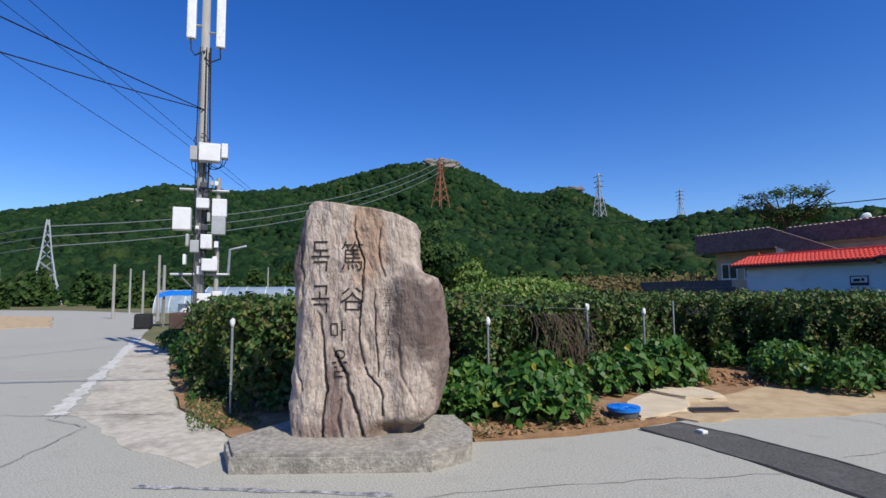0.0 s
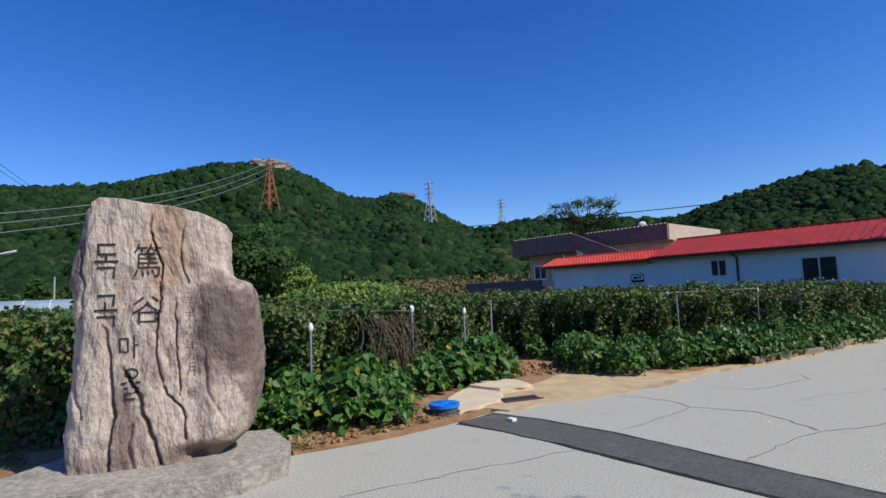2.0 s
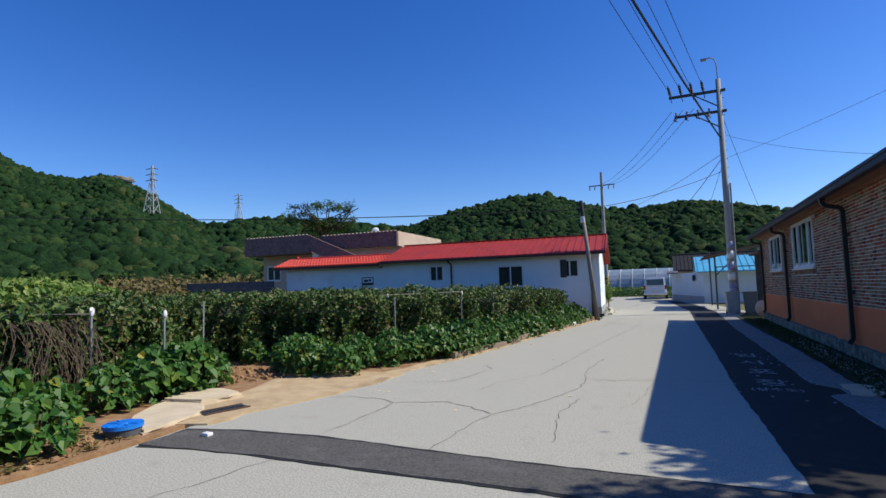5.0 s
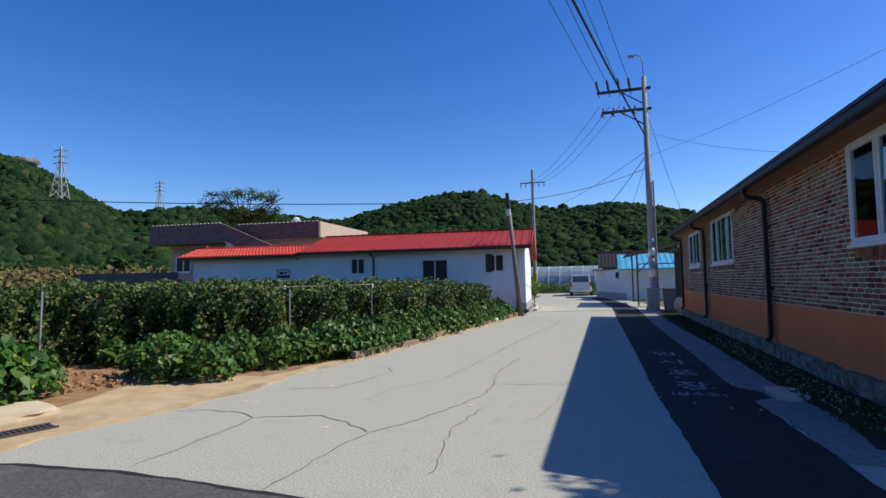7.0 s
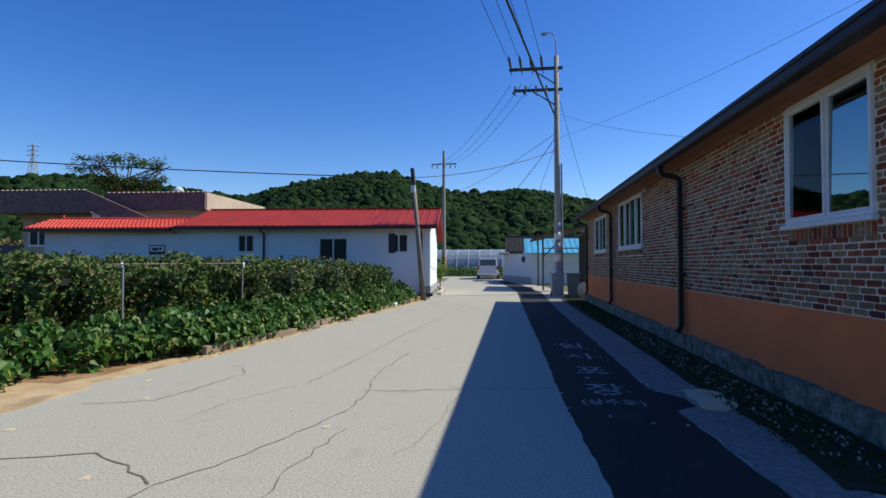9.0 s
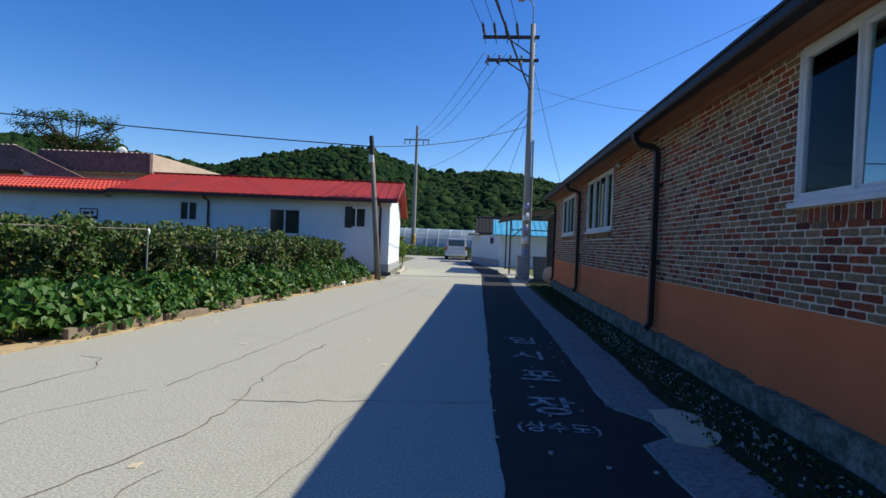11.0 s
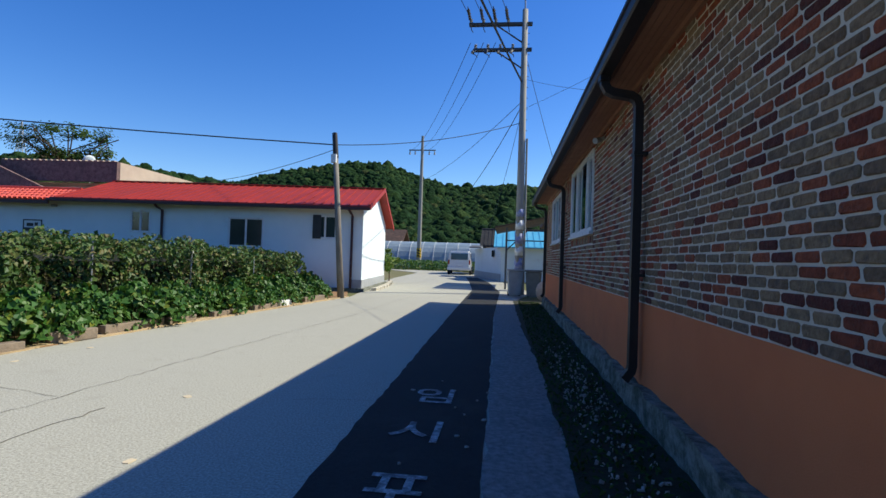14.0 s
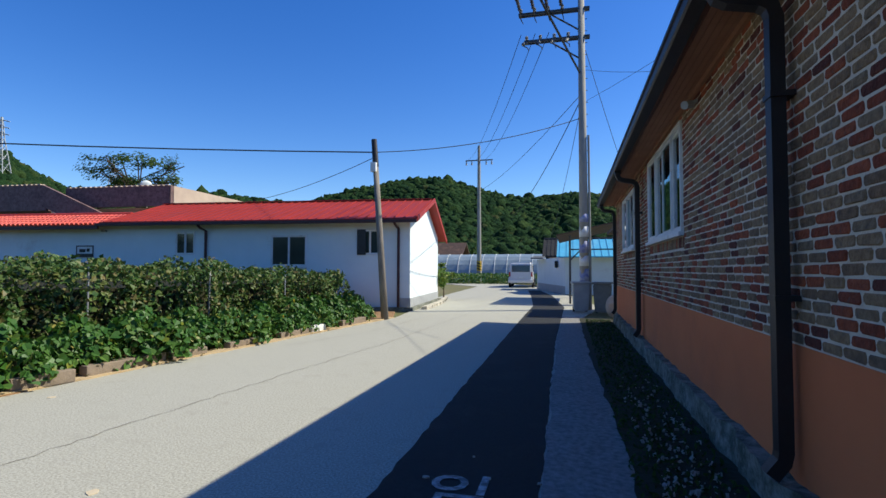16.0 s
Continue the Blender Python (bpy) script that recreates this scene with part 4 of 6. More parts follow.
hill("hill_main", "steep wooded mountain with rocky summit", ((-150, 3), (-122, 5), (-110.2, 7), (-106.5, 8), (-102.7, 9.1), (-97.6, 10.8), (-91.4, 10.5), (-84.7, 11.2), (-81.1, 12.3), (-75.6, 13.8), (-70, 14.4), (-65.6, 12.9),
     (-62.6, 11.1), (-58.9, 10.5), (-56.5, 11.4), (-53.6, 10), (-50.3, 7.8), (-47.4, 6.3), (-43, 4.5), (-36, 2)), 760, 150, 3.0, 7.0, az_step=0.25, rows=80, trees=(5.0, -126, -38),
     rocks=((-70, 13.9, 24, 10), (-73, 13.3, 22, 7), (-76, 12.6, 13, 4), (-55.6, 10.8, 13, 6), (-99, 8.6, 20, 6), (-112, 5.4, 18, 5), (-90, 8.2, 12, 3), (-66, 12.5, 7, 3), (-78.5, 11.2, 10, 2.6)))
hill("hill_low", "low wooded ridge in the distance", ((-60, 3), (-52, 6), (-48, 6.7), (-44.3, 7.5), (-40.6, 7.7), (-36, 7.3), (-31, 6.9), (-26, 6.4), (-18, 5), (-10, 3)), 640, 190, 8.0, 6.0, rows=60, trees=(6.0, -57, -14))
hill("hill_near", "rounded hill with dense green trees", ((-34, 3.5), (-30, 6.2), (-26.5, 7.1), (-22.2, 8.4), (-17.5, 9.3), (-13.1, 9.8), (-10, 8.8), (-6.2, 7.7), (-2.5, 7.5), (0, 7.9), (2.6, 7.8), (5.4, 7.2),
     (8.7, 6.3), (11, 5.5), (20, 4.5), (40, 4), (80, 5)), 330, 95, 13.0, 5.0, az_step=0.3, rows=70, trees=(2.9, -32, 31))
# Unseen hill ring, added so the white house's panes mirror dark green.
hill("hill_back", "added unseen hills behind, there to darken window reflections", ((78, 4.5), (100, 6), (125, 7), (150, 6), (170, 7), (190, 6), (209, 4)), 420, 160, 21.0, 7.0, az_step=0.6, rows=40)



# ---------------------------------------------------------------- engraved monument
from mathutils.bvhtree import BVHTree

mon = thing("stone_monument", "tall weathered brown village name stone with black engraved letters", "monument", (-4.9, 1.245, 0), 70.4)
bm = poly(bmesh.new(), [(-1.02, -.3), (.78, -.3), (1.15, .02), (1.2, .6), (1.05, 1.2), (-.75, 1.2), (-1.28, .25)], -.05, .17)
bmesh.ops.bevel(bm, geom=[e for e in bm.edges if all(v.co.z > .1 for v in e.verts)], offset=.035, segments=2, affect="EDGES")
bmesh.ops.subdivide_edges(bm, edges=[e for e in bm.edges if e.calc_length() > .4], cuts=14)
for v in bm.verts:
    v.co += Vector((0, 1, .6)) * .012 * noise.noise(v.co * 9)
base = part("base", bm, M["base_stone"], mon, "rough grey concrete base slab")
ZL = (.01, .36, .55, .99, 1.64, 1.86, 2.1, 2.32, 2.5)
LX = (-.68, -.70, -.675, -.65, -.67, -.69, -.67, -.60, -.52)
ZR = (.05, .19, .33, .67, .94, 1.28, 1.62, 1.81, 1.90, 1.95, 2.07, 2.42)
RX = (.65, .75, .83, .87, .895, .885, .855, .815, .755, .665, .635, .645)
FISSURES = (((-.385, 1.43), (-.31, 1.06), (-.28, .68), (-.31, .36), (-.31, .16), .10, .022), ((-.22, 1.06), (-.09, .79), (.01, .47), (.1, .13), .12, .024),
            ((.01, 2.42), (-.005, 2.25), (.095, 1.93), (.08, 1.52), (.04, 1.17), (.125, .79), (.27, .65), (.3, .36), .085, .013),
            ((.21, 1.67), (.21, 1.23), (.255, .76), .06, .010), ((-.6, 2.2), (-.56, 1.8), (-.6, 1.4), (-.62, 1.0), (-.54, .62), .05, .02), ((.29, 2.35), (.25, 2.0), (.3, 1.75), .05, .012),
            ((-.12, .62), (-.16, .4), (-.13, .16), .04, .03), ((.44, 1.2), (.47, .8), (.6, .5), .025, .02))
NA, NZ = 380, 200
turn_ = np.linspace(0, 2 * math.pi, 20001)
ex, ey = .8 * np.sign(np.cos(turn_)) * np.abs(np.cos(turn_)) ** .42, .4 * np.sign(np.sin(turn_)) * np.abs(np.sin(turn_)) ** .55
way = np.concatenate([[0], np.cumsum(np.hypot(np.diff(ex), np.diff(ey)) * np.where(turn_[1:] > math.pi, 2.2, 1.0))])
ANGLES = np.interp(np.linspace(0, way[-1], NA, endpoint=False), way, turn_)
bm = bmesh.new()
rings = []
for j in range(NZ + 1):
    t = j / NZ
    z = 2.42 * min(t / .96, 1.0)
    cap = 1.0 if t < .96 else math.sqrt(max(0.0, 1 - ((t - .96) / .04) ** 2))
    l, r = np.interp(z, ZL, LX), np.interp(z, ZR, RX)
    ring = []
    for i in range(NA):
        a = float(ANGLES[i])
        c, s = math.cos(a), math.sin(a)
        u = (l + r) / 2 + (r - l) / 2 * math.copysign(abs(c) ** .42, c) * (.25 + .75 * cap)
        y = .62 + .40 * math.copysign(abs(s) ** .55, s) * (.25 + .75 * cap)
        k = noise.fractal(Vector((u * 1.6, y * 1.6, z * .8)), 1.0, 2.0, 5)
        rib = noise.noise((u * 7.5 + .5 * math.sin(z * 2.2), y * 7, z * .55))
        grit = noise.fractal(Vector((u * 11, y * 11, z * 5)), 1.0, 2.1, 3)
        vein = abs(noise.noise((u * 9 + .6 * math.sin(z * 3), y * 9, z * 1.1 + 3)))
        d = .034 * k + .016 * rib + .024 * grit - .012 * max(0, .08 - vein) * 10
        top = float(np.interp(u, (-.7, -.6, -.52, -.43, -.1, .13, .39, .6, .68), (2.3, 2.38, 2.47, 2.55, 2.51, 2.48, 2.41, 2.3, 2.2)))
        zz = .14 + z / 2.42 * (top - .14)
        if s < 0:
            for *line, dep, wd in FISSURES:
                zs_ = [p[1] for p in line][::-1]
                if zs_[0] < zz < zs_[-1]:
                    u0 = np.interp(zz, zs_, [p[0] for p in line][::-1]) + .022 * noise.noise((zz * 7, dep * 50, 0)) + .008 * noise.noise((zz * 25, dep * 50, 1))
                    if abs(u - u0) < 3 * wd:
                        d -= dep * math.exp(-((u - u0) / (.65 * wd)) ** 2) * min(1, (zs_[-1] - zz) / .12)
            d += .06 / (1 + math.exp(-(u - .42) / .02)) / (1 + math.exp((zz - 1.76) / .015)) * min(1, zz / .9)
            d -= .22 * math.exp(-((u - .45) / .2) ** 2 - ((zz - .2) / .09) ** 2)
        ring.append(bm.verts.new((u + d * c * .9, y + d * s * .9, zz + .02 * k)))
    rings.append(ring)
for a, b in zip(rings, rings[1:]):
    for i in range(NA):
        bm.faces.new((a[i], a[(i + 1) % NA], b[(i + 1) % NA], b[i]))
bm.faces.new(rings[-1]), bm.faces.new(rings[0][::-1])
bmesh.ops.recalc_face_normals(bm, faces=bm.faces)
tree_of_stone = BVHTree.FromBMesh(bm)
part("standing_stone", bm, M["stone"], mon, "tall upright stone with deep vertical furrows", smooth=True)
for ch, u, z, w, h in (("독", -.345, 1.97, .19, .31), ("곡", -.34, 1.535, .19, .28), ("마", -.16, 1.215, .15, .20), ("을", -.14, .895, .15, .27), ("篤", -.02, 1.97, .22, .30), ("谷", -.015, 1.53, .24, .24),
                       ("壹", .337, 1.565, .10, .15), ("九", .337, 1.45, .10, .08), ("九", .337, 1.345, .10, .08), ("八", .337, 1.265, .09, .06), ("年", .337, 1.195, .12, .08), ("九", .337, 1.10, .10, .08),
                       ("月", .337, .985, .07, .11), ("日", .342, .78, .06, .075)):
    g = text_mesh(ch, 1.0, -.006 if u < .2 else -.02)
    if not g.verts:
        g.free()
        continue
    bmesh.ops.triangulate(g, faces=g.faces)
    for _ in range(2):
        bmesh.ops.subdivide_edges(g, edges=[e for e in g.edges if e.calc_length() > .08], cuts=1)
        bmesh.ops.triangulate(g, faces=g.faces)
    wx, wy = max(abs(v.co.x) for v in g.verts) * 2, max(abs(v.co.y) for v in g.verts) * 2
    for v in g.verts:
        uu, zz = u + v.co.x / wx * w, z + v.co.y / wy * h
        hit = tree_of_stone.ray_cast(Vector((uu, -1, zz)), Vector((0, 1, 0)))[0]
        v.co = Vector((uu, (hit.y if hit else .25) - .007, zz))
    part("engraved_letter", g, M["engraved"], mon, "black engraved letter")


# ---------------------------------------------------------------- plants
def inside(px, py, pts):
    c = np.zeros(len(px), bool)
    for (x0, y0), (x1, y1) in zip(pts, pts[1:] + pts[:1]):
        if y0 != y1:
            c ^= ((y0 > py) != (y1 > py)) & (px < (x1 - x0) * (py - y0) / (y1 - y0) + x0)
    return c


rng = np.random.default_rng(5)


def top_height(x, y):
    return 1.43 + .05 * np.exp(-((x + 7.6) ** 2 + (y - .3) ** 2) / 2) + .05 * np.sin(11 * x) * np.sin(13 * y + x) + .15 * np.sin(x * 1.9 + .8 * y) * np.cos(y * 1.3 - .5 * x) + .09 * np.sin(5.1 * x + 1) * np.sin(4.7 * y) + np.where(y > 19, -(y - 19) * .05, 0)


n = 120000
X, Y = rng.uniform(-24, -3.8, n), rng.uniform(-1, 25.2, n)
keep = inside(X, Y, FIELD) & (rng.uniform(0, 1, n) < np.where(np.hypot(X, Y - 4) < 13, 1, .6))
X, Y = X[keep], Y[keep]
C = np.stack([X, Y, top_height(X, Y) - rng.exponential(.07, len(X)) + rng.normal(0, .02, len(X))], 1)
Nn = np.tile(np.array([[.15, -.1, 1.0]]), (len(X), 1))
S = rng.uniform(.06, .125, len(X))
INNER = []
for i, p in enumerate(FIELD):
    q, r = FIELD[i - 1], FIELD[(i + 1) % len(FIELD)]
    nrm = Vector((r[1] - q[1], -(r[0] - q[0]))).normalized()
    INNER.append((p[0] - nrm.x * .55, p[1] - nrm.y * .55))
for OUTLINE, hanging in ((FIELD, True), (INNER, False)):
    for (x0, y0), (x1, y1) in zip(OUTLINE, OUTLINE[1:] + OUTLINE[:1]):
        L = math.hypot(x1 - x0, y1 - y0)
        d = math.hypot((x0 + x1) / 2, (y0 + y1) / 2 - 4)
        k = int(L * (1.25 if hanging else .8) * (900 if d < 13 else 520))
        a = rng.uniform(0, 1, k)
        hz = rng.uniform(0.02, 1.0, k)
        px, py = x0 + (x1 - x0) * a, y0 + (y1 - y0) * a
        nx, ny = (y1 - y0) / L, -(x1 - x0) / L
        clump = .24 * np.sin(px * 3.3 + py * 2.9 + hz * 2) + .14 * np.sin(px * 9 + py * 7 - hz * 6)
        along = a * L
        drape = np.sin(along * 7.3 + 1.3 * np.sin(along * 2.1)) + .6 * np.sin(along * 17 + 4 * hz)
        if hanging:
            out = clump - rng.exponential(.09, k) - np.where(drape < 0, .12, 0)
            ok = (drape + rng.normal(0, .35, k) > -.35 + .5 * (1 - hz)) | (hz > .86)
        else:
            out, ok = .16 + .4 * clump + rng.normal(0, .06, k), np.full(k, True)
        C = np.concatenate([C, np.stack([px + nx * out, py + ny * out, hz * top_height(px, py)], 1)[ok]])
        Nn = np.concatenate([Nn, np.tile(np.array([[nx, ny, .35]]), (ok.sum(), 1))])
        S = np.concatenate([S, rng.uniform(.06, .125, ok.sum())])
tagged(new("yam_vines", leaf_mesh("yam_vines", C, Nn, S, M["vine"], 3, spread=.9)), "dense green and browning yam vines on low trellis", "vines", kind="stuff")
# Solid prism whose dark colour stands for the shade between hanging vines.
tagged(part("vine_tangle", poly(bmesh.new(), INNER, .01, 1.05), M["deep_shade"]), "solid dark fill inside the vine rows, shade put into its colour", "vines", kind="stuff")
# dry dark stems hanging at the row end
bm = bmesh.new()
for _ in range(60):
    x, y, q = rng.uniform(-7.5, -7.0), rng.uniform(4.7, 5.6), rng.uniform(-.3, .3)
    tube(bm, [(x - .2, y, 1.25), (x + .05, y + q * .3, rng.uniform(.9, 1.2)), (x + rng.uniform(.05, .3), y + q, rng.uniform(.5, .8)), (x + rng.uniform(0, .35), y + q + rng.uniform(-.15, .15), .1)], .005, 4)
tagged(part("dry_stems", bm, M["bark"]), "dry grey hanging vine stems", "vines", kind="stuff")

variants = []
for k in range(5):
    n = 330
    a, h = rng.uniform(0, 2 * math.pi, n), rng.uniform(0, 1, n) ** .8
    rad = .46 * np.sqrt(np.clip(1 - (h * .95) ** 2.2, .05, 1)) * rng.uniform(.6, 1.05, n)
    c = np.stack([rad * np.cos(a), rad * np.sin(a), .06 + .58 * h + rng.normal(0, .04, n)], 1)
    nr = np.stack([np.cos(a) * .7, np.sin(a) * .7, np.full(n, .8)], 1)
    leaves = leaf_mesh("leaves", c, nr, rng.uniform(.08, .165, n), M["bean"], 20 + k, .85, True, .4)
    bm = bmesh.new()
    for _ in range(16):
        b, q = rng.uniform(0, 6.28), rng.uniform(.15, .4)
        tube(bm, [(0.05 * math.cos(b), .05 * math.sin(b), 0), (q * .6 * math.cos(b), q * .6 * math.sin(b), .3), (q * math.cos(b), q * math.sin(b), .55)], .006, 4)
    variants.append((leaves, finish("stems", bm, M["stem"])))
bean_rnd = random.Random(3)


def bean(x, y, s=1.0, sz=1.0):
    k = bean_rnd.randrange(5)
    ob = thing("bean_plant", "leafy green bean plant with broad leaves growing on soil", "plant", (x, y, .015), bean_rnd.uniform(0, 360), "bean plants")
    ob.scale = (s, s, s * sz)
    for me, nm in zip(variants[k], ("foliage", "stem")):
        o = new(nm, me)
        o.parent = ob


for x, y, s in ((-6.35, 3.1, 1.0), (-5.75, 3.6, 1.05), (-5.55, 4.0, .8), (-6.2, 4.0, 1.1), (-6.5, 2.4, 1.0), (-6.0, 2.95, .75), (-6.8, 1.6, .8), (-6.3, 4.55, .85),
                (-6.75, 5.5, .85), (-6.85, 6.1, 1.1), (-6.7, 6.7, 1.15), (-6.9, 7.2, .95), (-7.3, 6.6, 1.1), (-7.2, 7.6, .8), (-7.6, 7.6, .7),
                (-5.35, 8.85, .8), (-5.95, 8.75, .85), (-6.6, 8.95, .85), (-6.1, 9.3, .85), (-6.7, 9.6, .9), (-7.4, 9.9, .85), (-5.5, 9.6, .9), (-5.15, 10.1, .85), (-5.9, 10.2, .9), (-8.2, 9.7, .7), (-4.95, 10.7, .85), (-5.5, 10.9, .9)):
    bean(x, y, s)
for i in range(26):
    t = i / 25
    y = 11.2 + t * 12.0
    x = float(np.interp(y, (11.2, 12, 16.7, 23.4), (-4.68, -4.42, -3.88, -3.22)))
    bean(x + bean_rnd.uniform(-.12, .12), y, bean_rnd.uniform(.7, 1.05) * (1 - .22 * t))
    if i % 2:
        bean(x - .55, y + .2, bean_rnd.uniform(.85, 1.0), 1.05)
for i in range(4, 13):
    bean(-8.4 - i * .75 + bean_rnd.uniform(-.2, .2), -.1 - i * .13 + bean_rnd.uniform(-.2, .3), bean_rnd.uniform(.8, 1.15))
# kudzu mound behind the vines
n = 8000
a, h = rng.uniform(0, 2 * math.pi, n), rng.uniform(0, 1, n)
rad = np.sqrt(1 - h ** 2)
u = np.stack([rad * np.cos(a), rad * np.sin(a), h], 1)
tagged(new("kudzu_mound", leaf_mesh("kudzu_mound", u * np.array([2.7, 3.2, 1.1]) * rng.uniform(.93, 1.05, (n, 1)) + np.array([-17.2, 9.8, 1.0]), u, rng.uniform(.1, .2, n), M["kudzu"], 8, .9, True)),
       "yellow-green mound of creeping broad leaves", "bush", kind="stuff")
# Solid ball, coloured dark for the shade beneath the mound's leaves.
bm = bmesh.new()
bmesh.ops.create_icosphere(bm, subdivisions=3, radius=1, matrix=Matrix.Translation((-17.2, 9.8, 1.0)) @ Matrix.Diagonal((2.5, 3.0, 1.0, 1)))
tagged(part("mound_tangle", bm, M["deep_shade"]), "solid dark fill under the creeping leaves, shade put into its colour", "bush", kind="stuff")
# grass and litter along the house wall and by the apron
n = 5000
gx, gy = rng.uniform(2.5, 3.15, n), rng.uniform(7.5, 24.5, n)
gs = rng.uniform(.02, .06, n)
tagged(new("wall_weeds", leaf_mesh("wall_weeds", np.stack([gx, gy, .02 + gs * .4], 1), np.tile([[0., 0., .5]], (n, 1)), gs, M["dark_leaf"], 10, .5, False, 1.0)), "dark low weeds under the house wall", "weeds", kind="stuff")
gx2, gy2 = rng.uniform(-16, -6.6, 4000), rng.uniform(-.4, .4, 4000)
gx, gy = gx2, gy2 - (-gx2 - 6.6) * .12 + .1
gs = rng.uniform(.03, .075, len(gx))
tagged(new("grass_tufts", leaf_mesh("grass_tufts", np.stack([gx, gy, .02 + gs * .4], 1), np.tile([[0., 0., .3]], (len(gx), 1)), gs, M["grass"], 9, .35, False, 1.0)), "short weeds and grass", "grass", kind="stuff")
bm = bmesh.new()
for _ in range(620):
    x, y, s = rng.uniform(2.65, 3.1), rng.choice((rng.normal(9.6, 1.2), rng.normal(13.6, 1.0), rng.uniform(9, 17))), rng.uniform(.006, .024)
    if y > 7.5:
        bmesh.ops.create_cube(bm, size=1, matrix=Matrix.Translation((x, y, .03)) @ Euler(rng.uniform(0, 6, 3)).to_matrix().to_4x4() @ Matrix.Diagonal((s * 1.6, s, s * .4, 1)))
tagged(part("litter_stones", bm, M["debris"]), "small pale stones and litter in weeds", "litter", kind="stuff")


def tree(name, label, at, height, crown, trunk_r, leaves, size, material, seed, flat=.5, lean=(0, 0), base_h=.35, limbs=9, clumps=26, spread=1.0):
    rr = np.random.default_rng(seed)
    ob = thing(name, label, "tree", at, 0)
    tips, bm = [], bmesh.new()
    top = Vector((lean[0], lean[1], height))
    fork = Vector((lean[0] * .4, lean[1] * .4, height * base_h))
    cyl(bm, (0, 0, -.1), fork, trunk_r, trunk_r * .7, 9)
    cyl(bm, fork, fork.lerp(top, .7), trunk_r * .7, trunk_r * .25, 8)
    for i in range(limbs):
        b, f = rr.uniform(0, 6.28), rr.uniform(0, .7)
        s0 = fork.lerp(top, f)
        e = Vector((lean[0] + crown * .85 * math.cos(b) * rr.uniform(.5, 1), lean[1] + crown * .85 * math.sin(b) * rr.uniform(.5, 1), height - crown * flat * rr.uniform(.1, 1.2)))
        m1 = s0.lerp(e, .5) + Vector((0, 0, rr.uniform(-.1, .25)))
        tube(bm, [s0, m1, e], trunk_r * .16, 5)
        tips += [m1, e]
    part("trunk", bm, M["bark"], ob)
    cs = []
    for i in range(clumps):
        t = tips[rr.integers(len(tips))]
        o = rr.normal(0, .22 * crown, 3) * np.array([1, 1, flat])
        m = int(leaves / clumps)
        cs.append(np.array(t) + o + rr.normal(0, .13 * crown * spread, (m, 3)) * np.array([1, 1, .55]))
    c = np.concatenate(cs)
    me = leaf_mesh("crown", c, c - np.array([lean[0], lean[1], height - crown]), rr.uniform(size * .6, size * 1.3, len(c)), material, seed, .75)
    o = new("crown", me)
    o.parent = ob
    return ob


tree("shade_tree", "leafy tree overhanging the road beside the house", (6.75, 4.9, -.03), 6.4, 2.2, .16, 17000, .16, M["dark_leaf"], 4, .55, (-1.1, .5), .45, 14, 44)
tree("pine_tree", "tall old pine with bare twisted limbs", (-35.6, 48.9, -.03), 11.0, 4.7, .34, 3800, .26, M["dark_leaf"], 6, .3, (0.3, 0), .55, 22, 44, .6)
tree("dark_tree", "dense dark green round tree", (-23.5, 7.6, -.03), 4.6, 2.3, .16, 9000, .2, M["dark_leaf"], 7, .9, (0, 0), .25, 14, 60, 1.2)
tree("dark_tree", "dense dark green round tree", (-25.5, 4.2, -.03), 4.2, 2.0, .15, 7000, .2, M["dark_leaf"], 8, .9, (0, 0), .25, 14, 50, 1.2)
tree("yellow_bush", "yellow-green bush behind the vines", (-22.0, 9.8, -.03), 3.2, 1.1, .08, 2500, .16, M["kudzu"], 9, .9, (0, 0), .3, 9, 24)
tree("garden_shrub", "yellow and green shrub beside the gable", (-3.5, 33.2, 0), 1.5, .8, .04, 1800, .12, M["kudzu"], 19, .8, (0, 0), .2, 9, 24)
# woods along the foot of the hills
cs, rr = [], np.random.default_rng(31)
for i in range(230):
    az = radians(rr.uniform(-125, 30))
    r = rr.uniform(85, 150)
    z = rr.uniform(3, 7.5) * (.6 if r < 100 else 1)
    s = rr.uniform(2, 4.2)
    q = rr.normal(0, 1, (230, 3))
    q /= np.linalg.norm(q, axis=1)[:, None]
    q[:, 2] = np.abs(q[:, 2]) * z / s
    cs.append(q * s * rr.uniform(.75, 1.05, (230, 1)) + np.array([r * math.sin(az), r * math.cos(az), 0]))
c = np.concatenate(cs)
tagged(new("far_woods", leaf_mesh("far_woods", c, np.tile([[.5, -.2, .6]], (len(c), 1)), rr.uniform(.7, 1.5, len(c)), M["dark_leaf"], 12, .9)), "distant dark green woods at the foot of the hills", "woods", kind="stuff")
cs = []
for i in range(60):
    t, row = rr.uniform(0, 1), rr.integers(0, 3)
    q = rr.normal(0, 1, (160, 3)) * np.array([1.5, 1.5, .7])
    q[:, 2] = np.abs(q[:, 2])
    cs.append(q + np.array([-62 + 22 * t - row * 3, 36 + 14 * t + row * 5, 1.2 + row * .5]))
c = np.concatenate(cs)
tagged(new("orchard_rows", leaf_mesh("orchard_rows", c, np.tile([[.3, -.2, .7]], (len(c), 1)), rr.uniform(.3, .7, len(c)), M["autumn"], 13, .9)), "browning orchard rows in the distance", "orchard", kind="stuff")

# loose clods and dead leaves on the soil
bm = bmesh.new()
